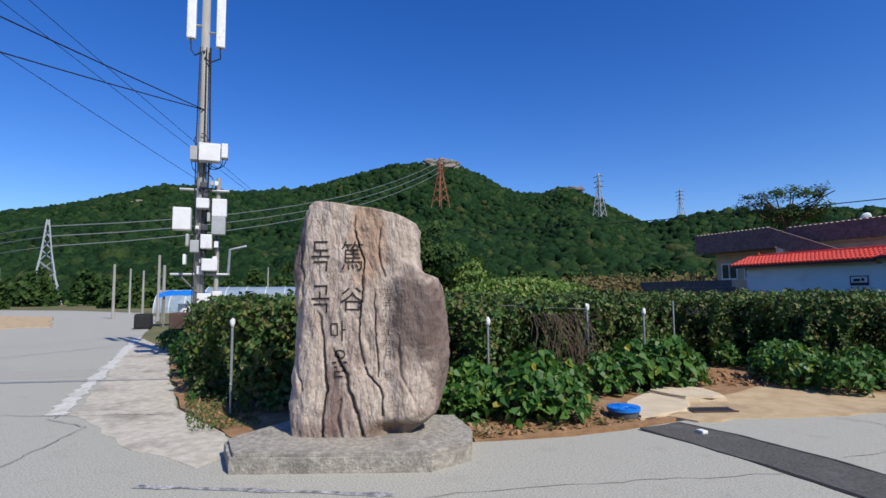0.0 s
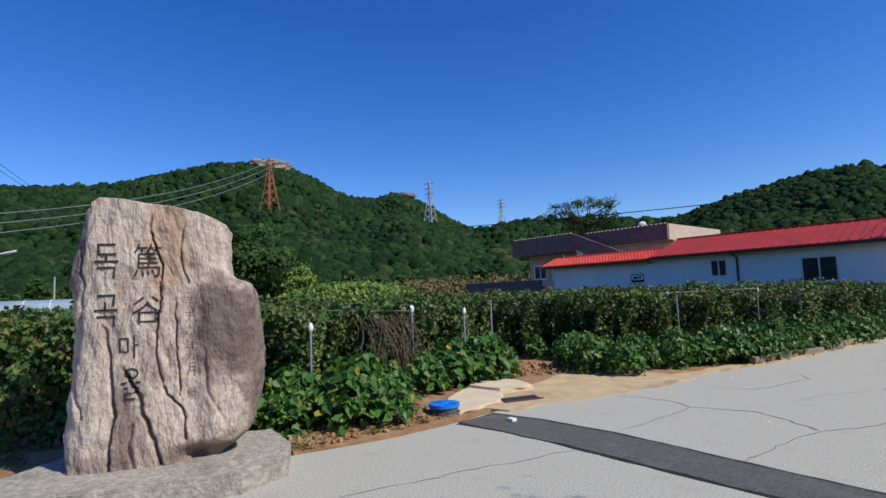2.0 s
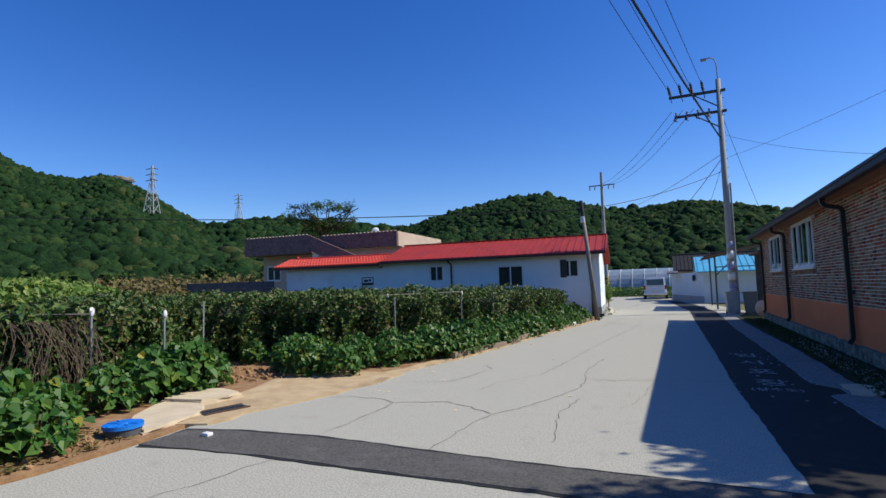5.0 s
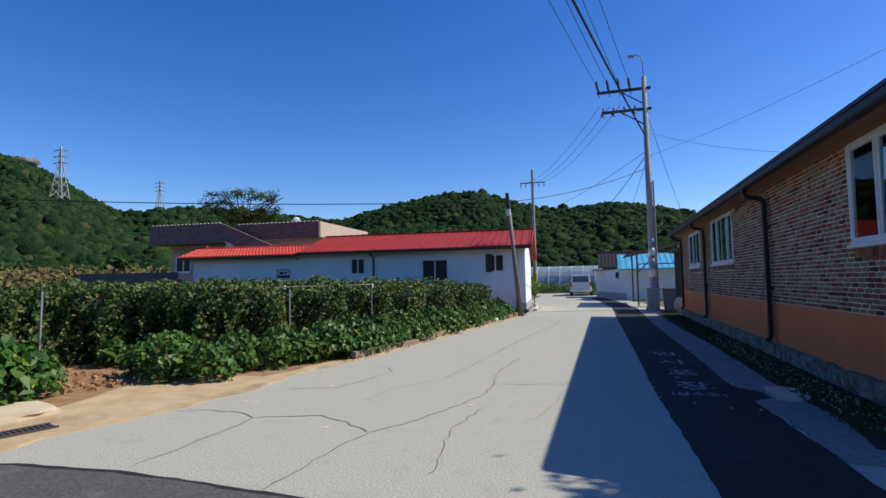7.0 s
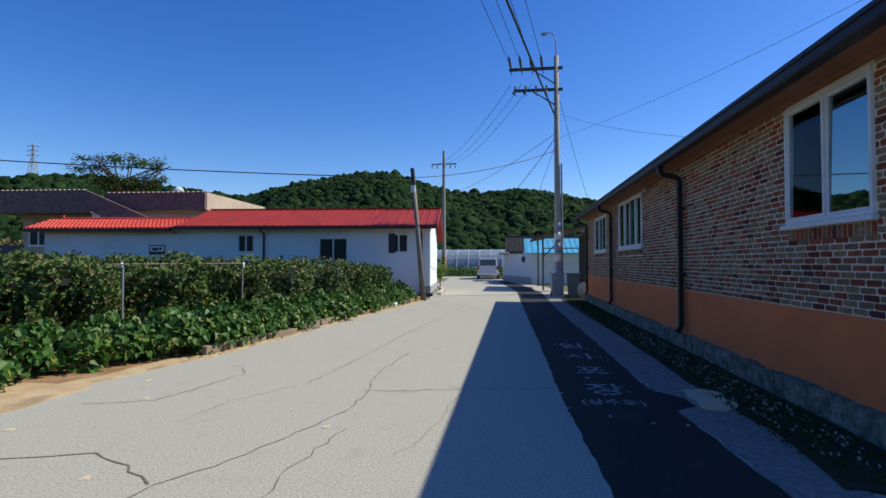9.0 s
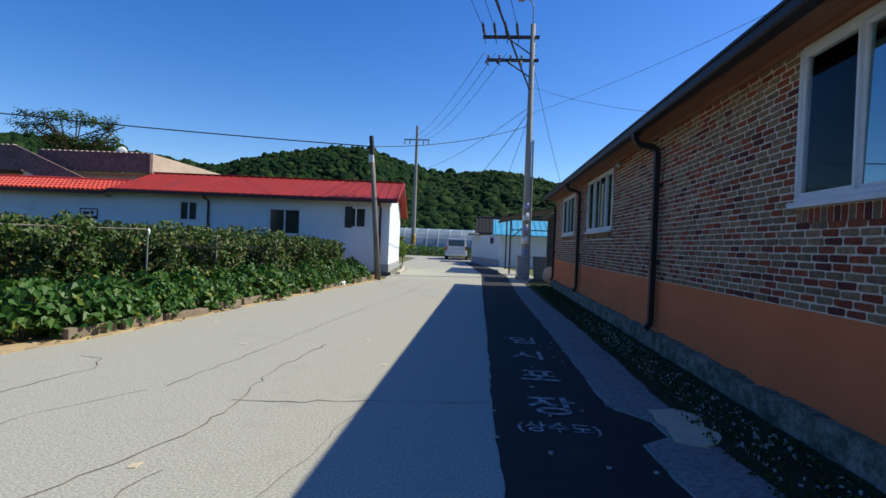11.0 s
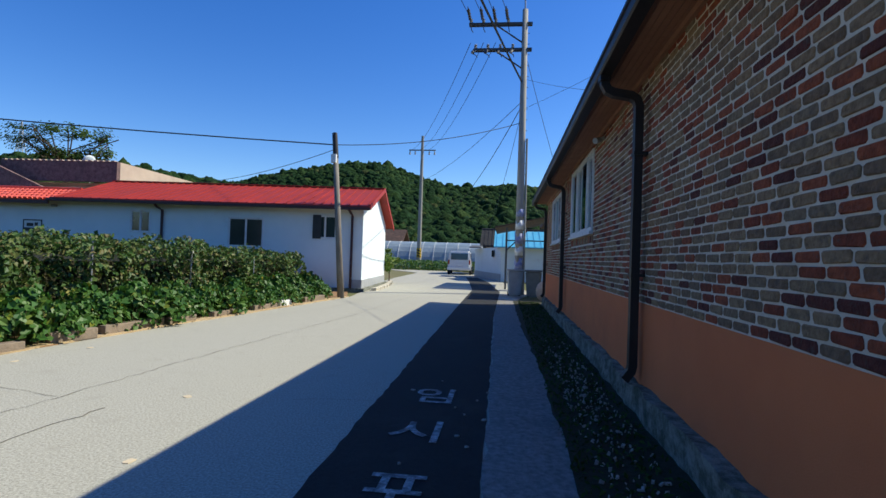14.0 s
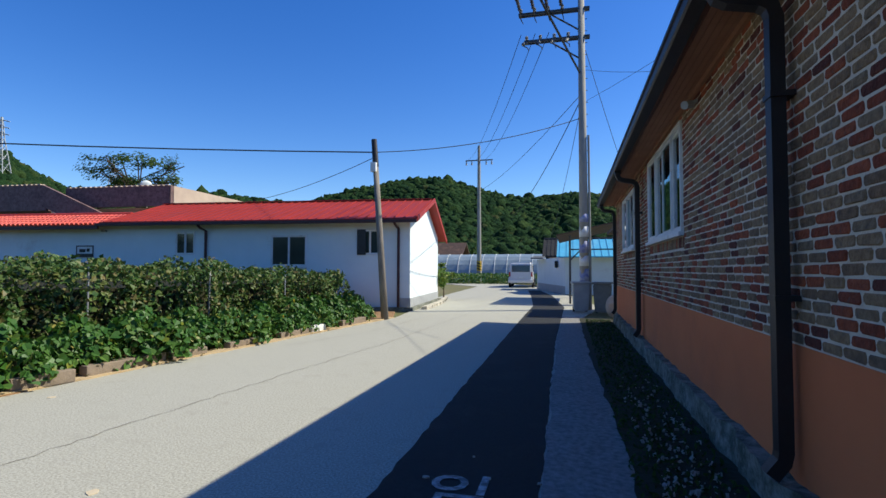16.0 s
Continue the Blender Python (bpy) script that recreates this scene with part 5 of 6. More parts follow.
for _ in range(420):
    t = rng.uniform(0, 1)
    x, y = (rng.uniform(-6.4, -5.1), rng.uniform(2.7, 4.6)) if t < .45 else (rng.uniform(-9.0, -6.2), rng.uniform(7.7, 9.0)) if t < .8 else (rng.uniform(-9.5, -6.9), rng.uniform(-.35, .5))
    s = rng.uniform(.012, .05) * (1.5 if .45 < t < .8 else 1)
    vs = bmesh.ops.create_icosphere(bm, subdivisions=1, radius=1, matrix=Matrix.Translation((x, y, .018 + s * .2)) @ Euler(rng.uniform(0, 6, 3)).to_matrix().to_4x4() @ Matrix.Diagonal((s, s * .8, s * .6, 1)))["verts"]
    for v in vs:
        v.co += Vector(rng.normal(0, s * .15, 3))
tagged(part("soil_clods", bm, M["soil"]), "loose orange-brown soil clods", "soil", kind="stuff")
n = 700
x = np.concatenate([rng.uniform(-6.5, -5.1, n), rng.uniform(-4.3, -3.2, 200)])
y = np.concatenate([rng.uniform(2.65, 4.8, n), rng.uniform(11, 20, 200)])
x[n:] = np.interp(y[n:], (11, 20), (-4.25, -3.45)) + rng.normal(0, .12, 200)
tagged(new("dead_leaves", leaf_mesh("dead_leaves", np.stack([x, y, np.full(len(x), .035)], 1), np.tile([[0., 0., 1.]], (len(x), 1)), rng.uniform(.03, .08, len(x)), M["autumn"], 44, .7, False, .35)), "fallen dry leaves on the soil", "leaves", kind="stuff")



# ---------------------------------------------------------------- poles, wires, pylons
def utility_pole():
    p = thing("utility_pole", "tall grey concrete utility pole with two crossarms and lamp", "pole", (2.6, 28.45, 0))
    part("shaft", cyl(bmesh.new(), (0, 0, -.2), (-.04, -.1, 11.0), .165, .105, 16), M["pole"], p, smooth=True)
    for z, x0 in ((10.42, -2.2), (9.42, -2.0)):
        part("crossarm", box(B(x0, .25, -.16, -.09, z, z + .08), x0, .25, .0, .07, z, z + .08), M["dark_steel"], p)
        part("brace", tube(bmesh.new(), [(-.05, -.1, z - .75), (-1.15, -.1, z)], .03, 6), M["dark_steel"], p)
        for i in range(4):
            x = x0 + .08 + i * .48
            bm = cyl(bmesh.new(), (x, -.05, z + .08), (x, -.05, z + .22), .03, .03, 8)
            for k in range(3):
                cyl(bm, (x, -.05, z + .14 + k * .05), (x, -.05, z + .165 + k * .05), .065, .04, 10)
            part("insulator", bm, M["box_grey"], p)
            bm = tube(bmesh.new(), [(x, -.1, z + .04), (x - .1, -.75, z - .34 if z < 10 else z + .42)], .02, 6)
            for f in (.3, .45, .6, .75):
                e = Vector((x - .1 * f, -.1 - .65 * f, z + .04 + f * (-.38 if z < 10 else .38)))
                cyl(bm, e, e + Vector((-.01, -.07, -.04 if z < 10 else .04)), .07, .045, 8)
            part("strain_insulator", bm, M["dark_steel"], p)
            part("jumper", tube(bmesh.new(), [(x - .1, -.75, z + .42 if z > 10 else z - .34), (x + .03, -.3, z - .25), (x + .05, .3, z - .1)], .018, 5), M["cable"], p)
    bm = tube(bmesh.new(), [(-.04, -.1, 10.9), (-.06, -.1, 11.75), (-.14, -.1, 12.0), (-.32, -.1, 12.1), (-.5, -.1, 12.08)], .03, 8)
    part("lamp_arm", bm, M["steel"], p)
    part("lamp_head", B(-.72, -.45, -.18, -.02, 12.0, 12.1, .02), M["box_grey"], p)
    for z, h, m in ((.9, .5, "blue_print"), (1.5, .35, "box_white"), (1.95, .4, "blue_print"), (2.5, .35, "box_white"), (3.0, .28, "blue_print"), (.62, .22, "box_white")):
        part("sticker", cyl(bmesh.new(), (-.003 * z, -.009 * z, z), (-.003 * z, -.009 * z, z + h), .169 - .0055 * z, .167 - .0055 * z, 16), M[m], p, smooth=True)
    for i in range(16):
        z = 3.8 + i * .42
        part("step_bolt", tube(bmesh.new(), [(-.16, -.05, z), (.16, -.05, z)], .012, 5), M["dark_steel"], p)
    part("conduit", tube(bmesh.new(), [(.2, -.05, 0), (.17, -.08, 6.0)], .04, 8), M["pole"], p)


utility_pole()
lp = thing("leaning_pole", "old leaning grey service pole with meter box", "pole", (-2.82, 23.5, 0))
part("shaft", cyl(bmesh.new(), (0, 0, -.2), (-.53, .45, 5.0), .105, .075, 12), M["old_wood"], lp, smooth=True)
part("strut", cyl(bmesh.new(), (-.12, .1, 0), (-.38, .3, 3.4), .035, .035, 8), M["dark_steel"], lp)
part("pole_head", cyl(bmesh.new(), (-.455, .385, 4.32), (-.545, .462, 5.12), .088, .08, 12), M["gutter_metal"], lp, "black tarred pole head")
part("meter_box", B(-.56, -.40, .22, .36, 4.15, 4.42, .01), M["box_white"], lp)
fp = thing("far_pole", "slim grey roadside pole with small crossarm", "pole", (-7.5, 66.3, -.03))
part("shaft", cyl(bmesh.new(), (0, 0, 0), (0, 0, 15.0), .26, .15, 12), M["pole"], fp)
part("hazard_sleeve", cyl(bmesh.new(), (0, 0, 1.3), (0, 0, 2.35), .275, .265, 16), M["hazard_yellow"], fp, "yellow hazard sleeve with black stripes")
for z in (1.42, 1.72, 2.02):
    part("hazard_stripe", cyl(bmesh.new(), (-.04, 0, z), (.04, 0, z + .14), .29, .29, 16), M["gutter_metal"], fp, "black stripe")
part("crossarm", tube(bmesh.new(), [(-1.5, 0, 13.4), (1.5, 0, 13.4)], .07, 6), M["dark_steel"], fp)
for x in (-1.4, -.8, .8, 1.4):
    part("insulator", cyl(bmesh.new(), (x, 0, 12.9), (x, 0, 13.3), .1, .06, 8), M["box_grey"], fp)
for i in range(2):
    part("warning_band", cyl(bmesh.new(), (0, 0, 1.4 + i * .5), (0, 0, 1.7 + i * .5), .265, .262, 12), M["yellow"], fp)

tp = thing("telecom_pole", "concrete telecom pole crowded with white equipment boxes and antennas", "pole", (-14.3, -.72, 0))
part("shaft", cyl(bmesh.new(), (0, -.16, -.2), (-.05, -.18, 9.9), .135, .10, 14), M["pole"], tp, smooth=True)
part("second_shaft", cyl(bmesh.new(), (0, .24, -.2), (0, .24, 4.6), .06, .055, 10), M["pole"], tp)
for n_, y0, y1, z0, z1, m in (("cabinet", -.22, .28, 4.95, 5.4, "box_white"), ("cabinet", .30, .45, 5.05, 5.42, "box_white"), ("cabinet", -.42, -.25, 4.95, 5.3, "box_grey"),
                              ("cabinet", -.75, -.35, 3.2, 3.75, "box_white"), ("cabinet", .12, .46, 3.55, 4.0, "box_white"), ("cabinet", .12, .44, 3.1, 3.55, "box_grey"),
                              ("cabinet", -.24, .05, 3.75, 4.0, "box_white"), ("cabinet", -.12, .14, 2.75, 3.1, "box_white"), ("cabinet", -.35, -.15, 2.65, 2.95, "box_grey"),
                              ("cabinet", -.45, -.38, 2.8, 3.1, "box_grey"), ("cabinet", -.08, .28, 2.2, 2.5, "box_white"), ("cabinet", -.5, -.43, 2.35, 2.6, "box_white"),
                              ("cabinet", .18, .4, 1.15, 1.7, "box_white"), ("cabinet", -.18, .15, 1.0, 1.3, "box_grey"), ("cabinet", -.16, .16, 1.4, 1.65, "box_white")):
    part(n_, B(.1, .42, y0, y1, z0, z1, .02), M[m], tp)
for y0, z0 in ((-.62, 8.2), (.08, 8.05)):
    part("antenna", B(-.05, .12, y0, y0 + .22, z0, z0 + 1.9, .03), M["box_white"], tp)
    part("antenna_mount", tube(bmesh.new(), [(0, -.17, z0 + .4), (0, y0 + .1, z0 + .4)], .03, 6), M["steel"], tp)
    part("antenna_cable", tube(bmesh.new(), [(.05, y0 + .1, z0), (.08, y0 + .12, z0 - .3), (.1, y0 * .5 - .1, z0 - .45), (.1, -.17, z0 - .3)], .02, 6), M["cable"], tp)
for z, ya, yb in ((2.12, -.8, .55), (4.25, -.65, .5)):
    part("support_arm", tube(bmesh.new(), [(.1, ya, z), (.1, yb, z)], .035, 8), M["steel"], tp)
part("lamp_arm", tube(bmesh.new(), [(.1, .52, 2.12), (.1, .55, 2.75), (.1, .95, 2.85)], .035, 8), M["steel"], tp)
part("arm_brace", tube(bmesh.new(), [(.1, -.6, 2.1), (.1, -.12, 1.6)], .03, 6), M["dark_steel"], tp)
for k, (y, m) in enumerate(((.16, "cable"), (-.14, "cable"), (.05, "cable"), (-.08, "cable_grey"))):
    part("riser_cable", tube(bmesh.new(), [(.16, y - .16, .8), (.17, y * .9 - .16, 3.0), (.15, y * 1.05 - .16, 5.4), (.10, y * .8 - .17, 8.0)], .014 + .012 * (k == 0), 6), M[m], tp)

tr = random.Random(5)
for k in range(16):
    y, z, w, h = tr.uniform(-.34, .3), tr.uniform(1.2, 4.5), tr.uniform(.07, .16), tr.uniform(.08, .24)
    part("junction_box", B(.12, .12 + tr.uniform(.08, .2), y, y + w, z, z + h, .01), M[tr.choice(("box_white", "box_grey", "dark_steel"))], tp)
for k in range(9):
    y, z, q = tr.uniform(-.2, .2), tr.uniform(2.4, 6.6), tr.uniform(.12, .24)
    part("cable_loop", tube(bmesh.new(), [(.15, y + q * math.sin(a), z + q * 1.2 * math.cos(a)) for a in np.linspace(0, 5.2, 12)], .012, 5), M["cable"], tp)

ARM = [(.48, 28.4, 10.66), (.98, 28.4, 10.66), (1.46, 28.4, 10.66), (1.95, 28.4, 10.66)]
for i, (x, y, z) in enumerate(ARM):
    wire((x, y, z), (x - 5.6, -9, 10.5), .35, .012)
    if i < 3:
        wire((x, y, z - .9), (-8.9 + i * .9, 66.3, 13.35), 1.0, .012)
wire((2.5, 28.35, 8.2), (-4.9, -9, 10.0), .5, .035, label="thick twisted black service cable")
wire((2.5, 28.35, 6.6), (-3.35, 23.95, 4.75), .25, .013)
wire((2.5, 28.35, 7.4), (-9.0, 66, 9.5), .8, .012)
wire((2.5, 28.35, 7.2), (-1.5, 44, 4.8), .4, .016)
wire((2.5, 28.35, 6.9), (1.0, 42, 3.4), .4, .010)
wire((-3.35, 23.95, 4.75), (-40.0, 13.0, 6.6), .5, .02)
wire((-3.35, 23.95, 4.6), (-13.5, 31.0, 4.4), .3, .01)
wire((2.7, 28.4, 8.3), (6.8, 17.0, 4.3), .3, .006)
wire((2.7, 28.4, 7.2), (12.0, 10.0, 8.4), .5, .006)
wire((2.7, 28.4, 9.0), (5.0, 33.0, 3.6), .2, .01)
for p1, d in (((-10.33, -3.74, 6.5), .1), ((-11.2, -3.95, 6.2), .1)):
    p1 = Vector(p1)
    p0 = Vector((-14.25, -.85, 6.35 if d else 6))
    wire(p0, p0 + (p1 - p0) * 4.0, .25, .014, label="thick black telephone cable")
for x, y, z in ((-13.2, -4.65, 8.0), (-12.98, -4.08, 8.0), (-12.0, -4.3, 6.9)):
    wire((-26, 2.5 + (z - 8), 4.8), Vector((-26, 2.5, 4.8)).lerp(Vector((x, y, z)), 2.2), .2, .008)


def pylon(at, height, width, upper, lower, label):
    p = thing("steel_pylon", label, "pylon", at, 20, "power pylons")
    for k in range(4):
        sx, sy = (1, 1, -1, -1)[k], (1, -1, -1, 1)[k]
        part("leg", tube(bmesh.new(), [(sx * width, sy * width, -3), (sx * width * .3, sy * width * .3, height * .6)], height * .009, 5), M[lower], p)
        part("mast_leg", tube(bmesh.new(), [(sx * width * .3, sy * width * .3, height * .6), (sx * width * .06, sy * width * .06, height)], height * .008, 5), M[upper], p)
    bm = bmesh.new()
    for k in range(7):
        z0, z1 = height * (k / 7) ** .8, height * ((k + 1) / 7) ** .8
        w0, w1 = (width * (1 - min(z / (height * .6), 1) * .7) * (1 if z < height * .6 else max(.2, 1 - (z - height * .6) / height * 2)) for z in (z0, z1))
        for sx, sy, tx, ty in ((1, 1, -1, 1), (1, -1, -1, -1), (1, 1, 1, -1), (-1, 1, -1, -1)):
            tube(bm, [(sx * w0, sy * w0, z0), (tx * w1, ty * w1, z1)], height * .004, 4)
            tube(bm, [(tx * w0, ty * w0, z0), (sx * w1, sy * w1, z1)], height * .004, 4)
    part("lattice", bm, M[lower], p)
    for f in (.68, .8, .92):
        part("arm", tube(bmesh.new(), [(-width * 1.1, 0, height * f), (0, 0, height * (f + .03)), (width * 1.1, 0, height * f)], height * .01, 5), M[upper], p)
    return p


def polar(az, el, r):
    return (r * math.sin(radians(az)), r * math.cos(radians(az)), r * math.tan(radians(el)) + 1.5)


pylon(polar(-70, 9.9, 365), 33, 4.6, "pylon_red", "pylon_red", "red and white lattice power pylon on the wooded slope")
pylon(polar(-53, 7.9, 560), 46, 5.5, "pylon_grey", "pylon_grey", "pale lattice power pylon on the ridge")
pylon(polar(-45.2, 7.0, 700), 40, 5, "pylon_grey", "pylon_grey", "pale lattice power pylon far on the ridge")
pylon((*polar(-106.9, 0, 150)[:2], 0), 19.5, 3.2, "pylon_grey", "pylon_grey", "grey lattice power pylon beyond the fields")
for f, k in ((.68, -1), (.8, 1), (.92, -1)):
    a, b = Vector(polar(-106.9, 0, 150)), Vector(polar(-70, 9.9, 365))
    wire((a.x, a.y, 19.5 * f), (b.x, b.y, b.z + 33 * f), 9, .14, "cable_grey", "pale high-voltage line across the valley")
    wire((a.x, a.y, 19.5 * f), (a.x - 120, a.y - 160, 19.5 * f), 4, .1, "cable_grey", "pale high-voltage line across the valley")

# ---------------------------------------------------------------- things beside the road
for x, y, h, tilt, bag in ((-7.5, .12, 1.15, 0, 1), (-6.45, 3.42, 1.12, 0, 1), (-7.08, 5.5, 1.28, .03, 1), (-6.97, 6.53, 1.18, 0, 1), (-8.3, 8.43, 1.3, -.1, 0), (-9.2, 3.2, 1.4, 0, 0), (-10.2, 5.6, 1.45, 0, 0),
                           (-6.3, 12.2, 1.3, 0, 1), (-5.7, 11.5, 1.25, 0, 0), (-5.2, 14.3, 1.3, .05, 1), (-4.9, 16.2, 1.3, 0, 0), (-4.5, 18.4, 1.2, .04, 1), (-4.2, 20.6, 1.15, 0, 0)):
    h += .1
    s = thing("garden_stake", "thin galvanised trellis stake" + (" capped with a white plastic bag" if bag else " standing in the vines"), "stake", (x, y, 0), 0, "trellis stakes")
    part("rod", cyl(bmesh.new(), (0, 0, -.1), (tilt, -tilt, h), .017, .017, 8), M["steel"], s)
    if bag:
        bm = bmesh.new()
        bmesh.ops.create_icosphere(bm, subdivisions=3, radius=.034, matrix=Matrix.Translation((tilt + .01, -tilt, h - .03)) @ Matrix.Diagonal((.9, 1.0, 1.7, 1)))
        for v in bm.verts:
            v.co += v.co.normalized() * .03 * noise.noise(v.co * 30 + Vector((x, y, 0)))
        part("plastic_bag", bm, M["box_white"], s, "crumpled white plastic bag")
        bm = bmesh.new()
        bmesh.ops.create_icosphere(bm, subdivisions=2, radius=.022, matrix=Matrix.Translation((.01, 0, h * .32)))
        for v in bm.verts:
            v.co += Vector((1, 1, 1)) * .02 * noise.noise(v.co * 25 + Vector((x, 0, y)))
        part("tie", bm, M["box_white"], s, "white tied strip")
for (x0, y0, z0), (x1, y1, z1) in (((-6.4, 11.9, 1.28), (-5.2, 14.3, 1.3)), ((-5.2, 14.3, 1.3), (-6.9, 15.5, 1.36)), ((-7.1, 5.5, 1.2), (-8.4, 4.6, 1.25)), ((-4.5, 18.4, 1.2), (-5.6, 18.9, 1.26))):
    tagged(part("trellis_bar", tube(bmesh.new(), [(x0, y0, z0 + .11), (x1, y1, z1 + .11)], .012, 6), M["old_wood"]), "weathered grey trellis bar lying over the vines", "bar", "trellis bars")
lid = thing("tank_lid", "round bright blue plastic lid on soil", "lid", (-5.4, 4.8, .02))
bm = cyl(bmesh.new(), (0, 0, 0), (0, 0, .10), .18, .195, 40)
part("rim", bm, M["block"], lid, smooth=False)
bm = cyl(bmesh.new(), (0, 0, .08), (0, 0, .12), .205, .205, 40)
bmesh.ops.bevel(bm, geom=[e for e in bm.edges if e.calc_length() < .1], offset=.012, segments=2, affect="EDGES")
cap = part("cap", bm, M["blue_plastic"], lid, "ribbed blue plastic cap")
for i in range(10):
    part("rib", box(bmesh.new(), -.012, .012, .07, .185, .119, .127, 0, Matrix.Rotation(i * .628, 4, "Z")), M["blue_plastic"], cap)
part("hub", cyl(bmesh.new(), (0, 0, .118), (0, 0, .13), .07, .06, 20), M["blue_plastic"], cap)
tagged(part("pale_stone", B(-4.50, -4.40, 5.05, 5.13, .006, .045, .012), M["box_white"]), "small white stone on the asphalt", "stone")
rnd = random.Random(9)
bm = bmesh.new()
for _ in range(26):
    x, y, q = rnd.uniform(.95, 2.4), rnd.uniform(8.5, 15), rnd.uniform(.012, .035)
    poly(bm, [(x + q * rnd.uniform(.5, 1) * math.cos(a), y + q * rnd.uniform(.5, 1) * math.sin(a)) for a in (0, 1.2, 2.4, 3.7, 5)], .008, .018)
tagged(part("road_litter", bm, M["debris"]), "pale crumbs and leaf litter on the asphalt", "litter", kind="stuff")
rnd = random.Random(21)
yy = 11.3
while yy < 22.6:
    L = rnd.uniform(.7, 1.3)
    x0 = float(np.interp(yy, (11.3, 11.84, 16.7, 24), (-4.2, -4.12, -3.7, -2.95)))
    white = yy > 18.6 and rnd.random() < .5
    bm = B(-.07, .07, 0, L * (.4 if white else .94), -.02, rnd.uniform(.09, .15), .015)
    ob = part("edging_block", bm, M["box_white" if white else "edging"])
    ob.matrix_world = pose(x0, yy, .015, 0, 0, -7 + rnd.uniform(-3, 3))
    tagged(ob, "small white-painted kerb block at the bed edge" if white else "low brown concrete edging block along the bed", "kerb", "edging blocks")
    yy += L + (rnd.uniform(.1, .5) if rnd.random() < .4 else .03)
for i in range(8):
    y = 27.2 + i * .9
    ob = part("kerb_stone", B(-.1, .1, 0, .86, -.1, .11, .02), M["apron"])
    ob.matrix_world = pose(-2.75 - .02 * i - .012 * i * i, y, 0, 0, 0, 3 + 2 * i)
    tagged(ob, "rough pale kerb stone beside the house footing", "kerb", "kerb stones")


def bin_thing(x, y, m, turn):
    b = thing("waste_bin", "grey plastic wheeled waste bin beside the pole", "bin", (x, y, 0), turn, "waste bins")
    bm = B(-.27, .27, -.3, .3, .06, .92)
    for v in bm.verts:
        if v.co.z < .5:
            v.co.x *= .8
            v.co.y *= .8
    bmesh.ops.bevel(bm, geom=bm.edges[:], offset=.03, segments=2, affect="EDGES")
    part("body", bm, M[m], b)
    part("bin_lid", B(-.3, .3, -.33, .33, .92, .99, .025), M[m], b)
    for x_ in (-.2, .2):
        part("wheel", cyl(bmesh.new(), (x_ - .03, .26, .09), (x_ + .03, .26, .09), .09, .09, 14), M["tyre"], b)


bin_thing(2.45, 27.4, "box_grey", 5)
bin_thing(3.1, 26.9, "bin", -8)
sack = bmesh.new()
bmesh.ops.create_icosphere(sack, subdivisions=3, radius=.3, matrix=Matrix.Translation((3.35, 25.7, .32)) @ Matrix.Diagonal((.8, .8, 1.1, 1)))
for v in sack.verts:
    v.co += v.co.normalized() * .05 * noise.noise(v.co * 7)
tagged(part("sack", sack, M["tan_wall"]), "bulging tan sack beside the wall", "sack")

# van
van = thing("white_van", "white passenger van parked beside the road, seen from behind", "van", (-1.55, 50.2, 0), 2)
bm = B(-.96, .96, 0, 4.8, .35, 1.95)
for v in bm.verts:
    if v.co.z > 1.5:
        v.co.x *= .86
        v.co.y = .12 if v.co.y < 1 else 3.9
bmesh.ops.bevel(bm, geom=bm.edges[:], offset=.12, segments=3, affect="EDGES")
part("body", bm, M["van_paint"], van, smooth=False)
part("rear_window", B(-.68, .68, -.005, .05, 1.22, 1.72, .02, Matrix.Translation((0, -.045, 0)) @ Matrix.Rotation(-.06, 4, "X")), M["pane"], van)
part("bumper", B(-.95, .95, -.1, .12, .38, .62, .04), M["van_paint"], van)
for x in (-.9, .78):
    part("tail_light", B(x, x + .12, -.02, .06, .85, 1.2, .015), M["lamp_red"], van)
part("number_plate", B(-.27, .27, -.03, .0, .72, .86), M["box_white"], van)
for x in (-.97, .80):
    part("side_window", B(x if x > 0 else x + .07, x + .1 if x > 0 else x + .17, .9, 3.4, 1.22, 1.7), M["pane"], van)
    for y in (.9, 3.7):
        w = part("wheel", cyl(bmesh.new(), (x, y, .33), (x + .2, y, .33), .33, .33, 20), M["tyre"], van)
        part("rim", cyl(bmesh.new(), (x - .01, y, .33), (x + .21, y, .33), .19, .19, 14), M["steel"], w)

# ---------------------------------------------------------------- houses beyond
bh2 = thing("blue_roof_house", "low white house with bright blue metal roof", "house", (1.85, 40.0, 0))
part("front_wall", B(0, 6, 0, .2, 0, 2.15), M["white_wall"], bh2)
bm = poly(bmesh.new(), [(0, 0), (-2.05, 8.6), (-1.9, 8.7), (.18, .1)], 0, 2.1)
part("side_wall", bm, M["white_wall"], bh2)
part("base_band", poly(bmesh.new(), [(-.02, 0), (-2.07, 8.6), (-2.05, 8.6), (0, 0)], 0, .45), M["box_grey"], bh2)
bm = slope(bmesh.new(), -.45, 6.2, -.45, 2.05, 2.6, 3.15, .06)
slope(bm, -.45, 6.2, 5.6, 2.05, 2.6, 3.15, .06)
part("roof", bm, M["blue_roof"], bh2, "bright blue metal roof")
bm = bmesh.new()
for i in range(18):
    slope(bm, -.3 + i * .38, -.27 + i * .38, -.45, 2.12, 2.6, 3.22, .025)
part("roof_rib", bm, M["blue_roof"], bh2)
bm = bmesh.new()
vs = [bm.verts.new((x, y, z)) for x in (-.32, -.12) for y, z in ((0, 2.05), (5.2, 2.05), (2.6, 3.1))]
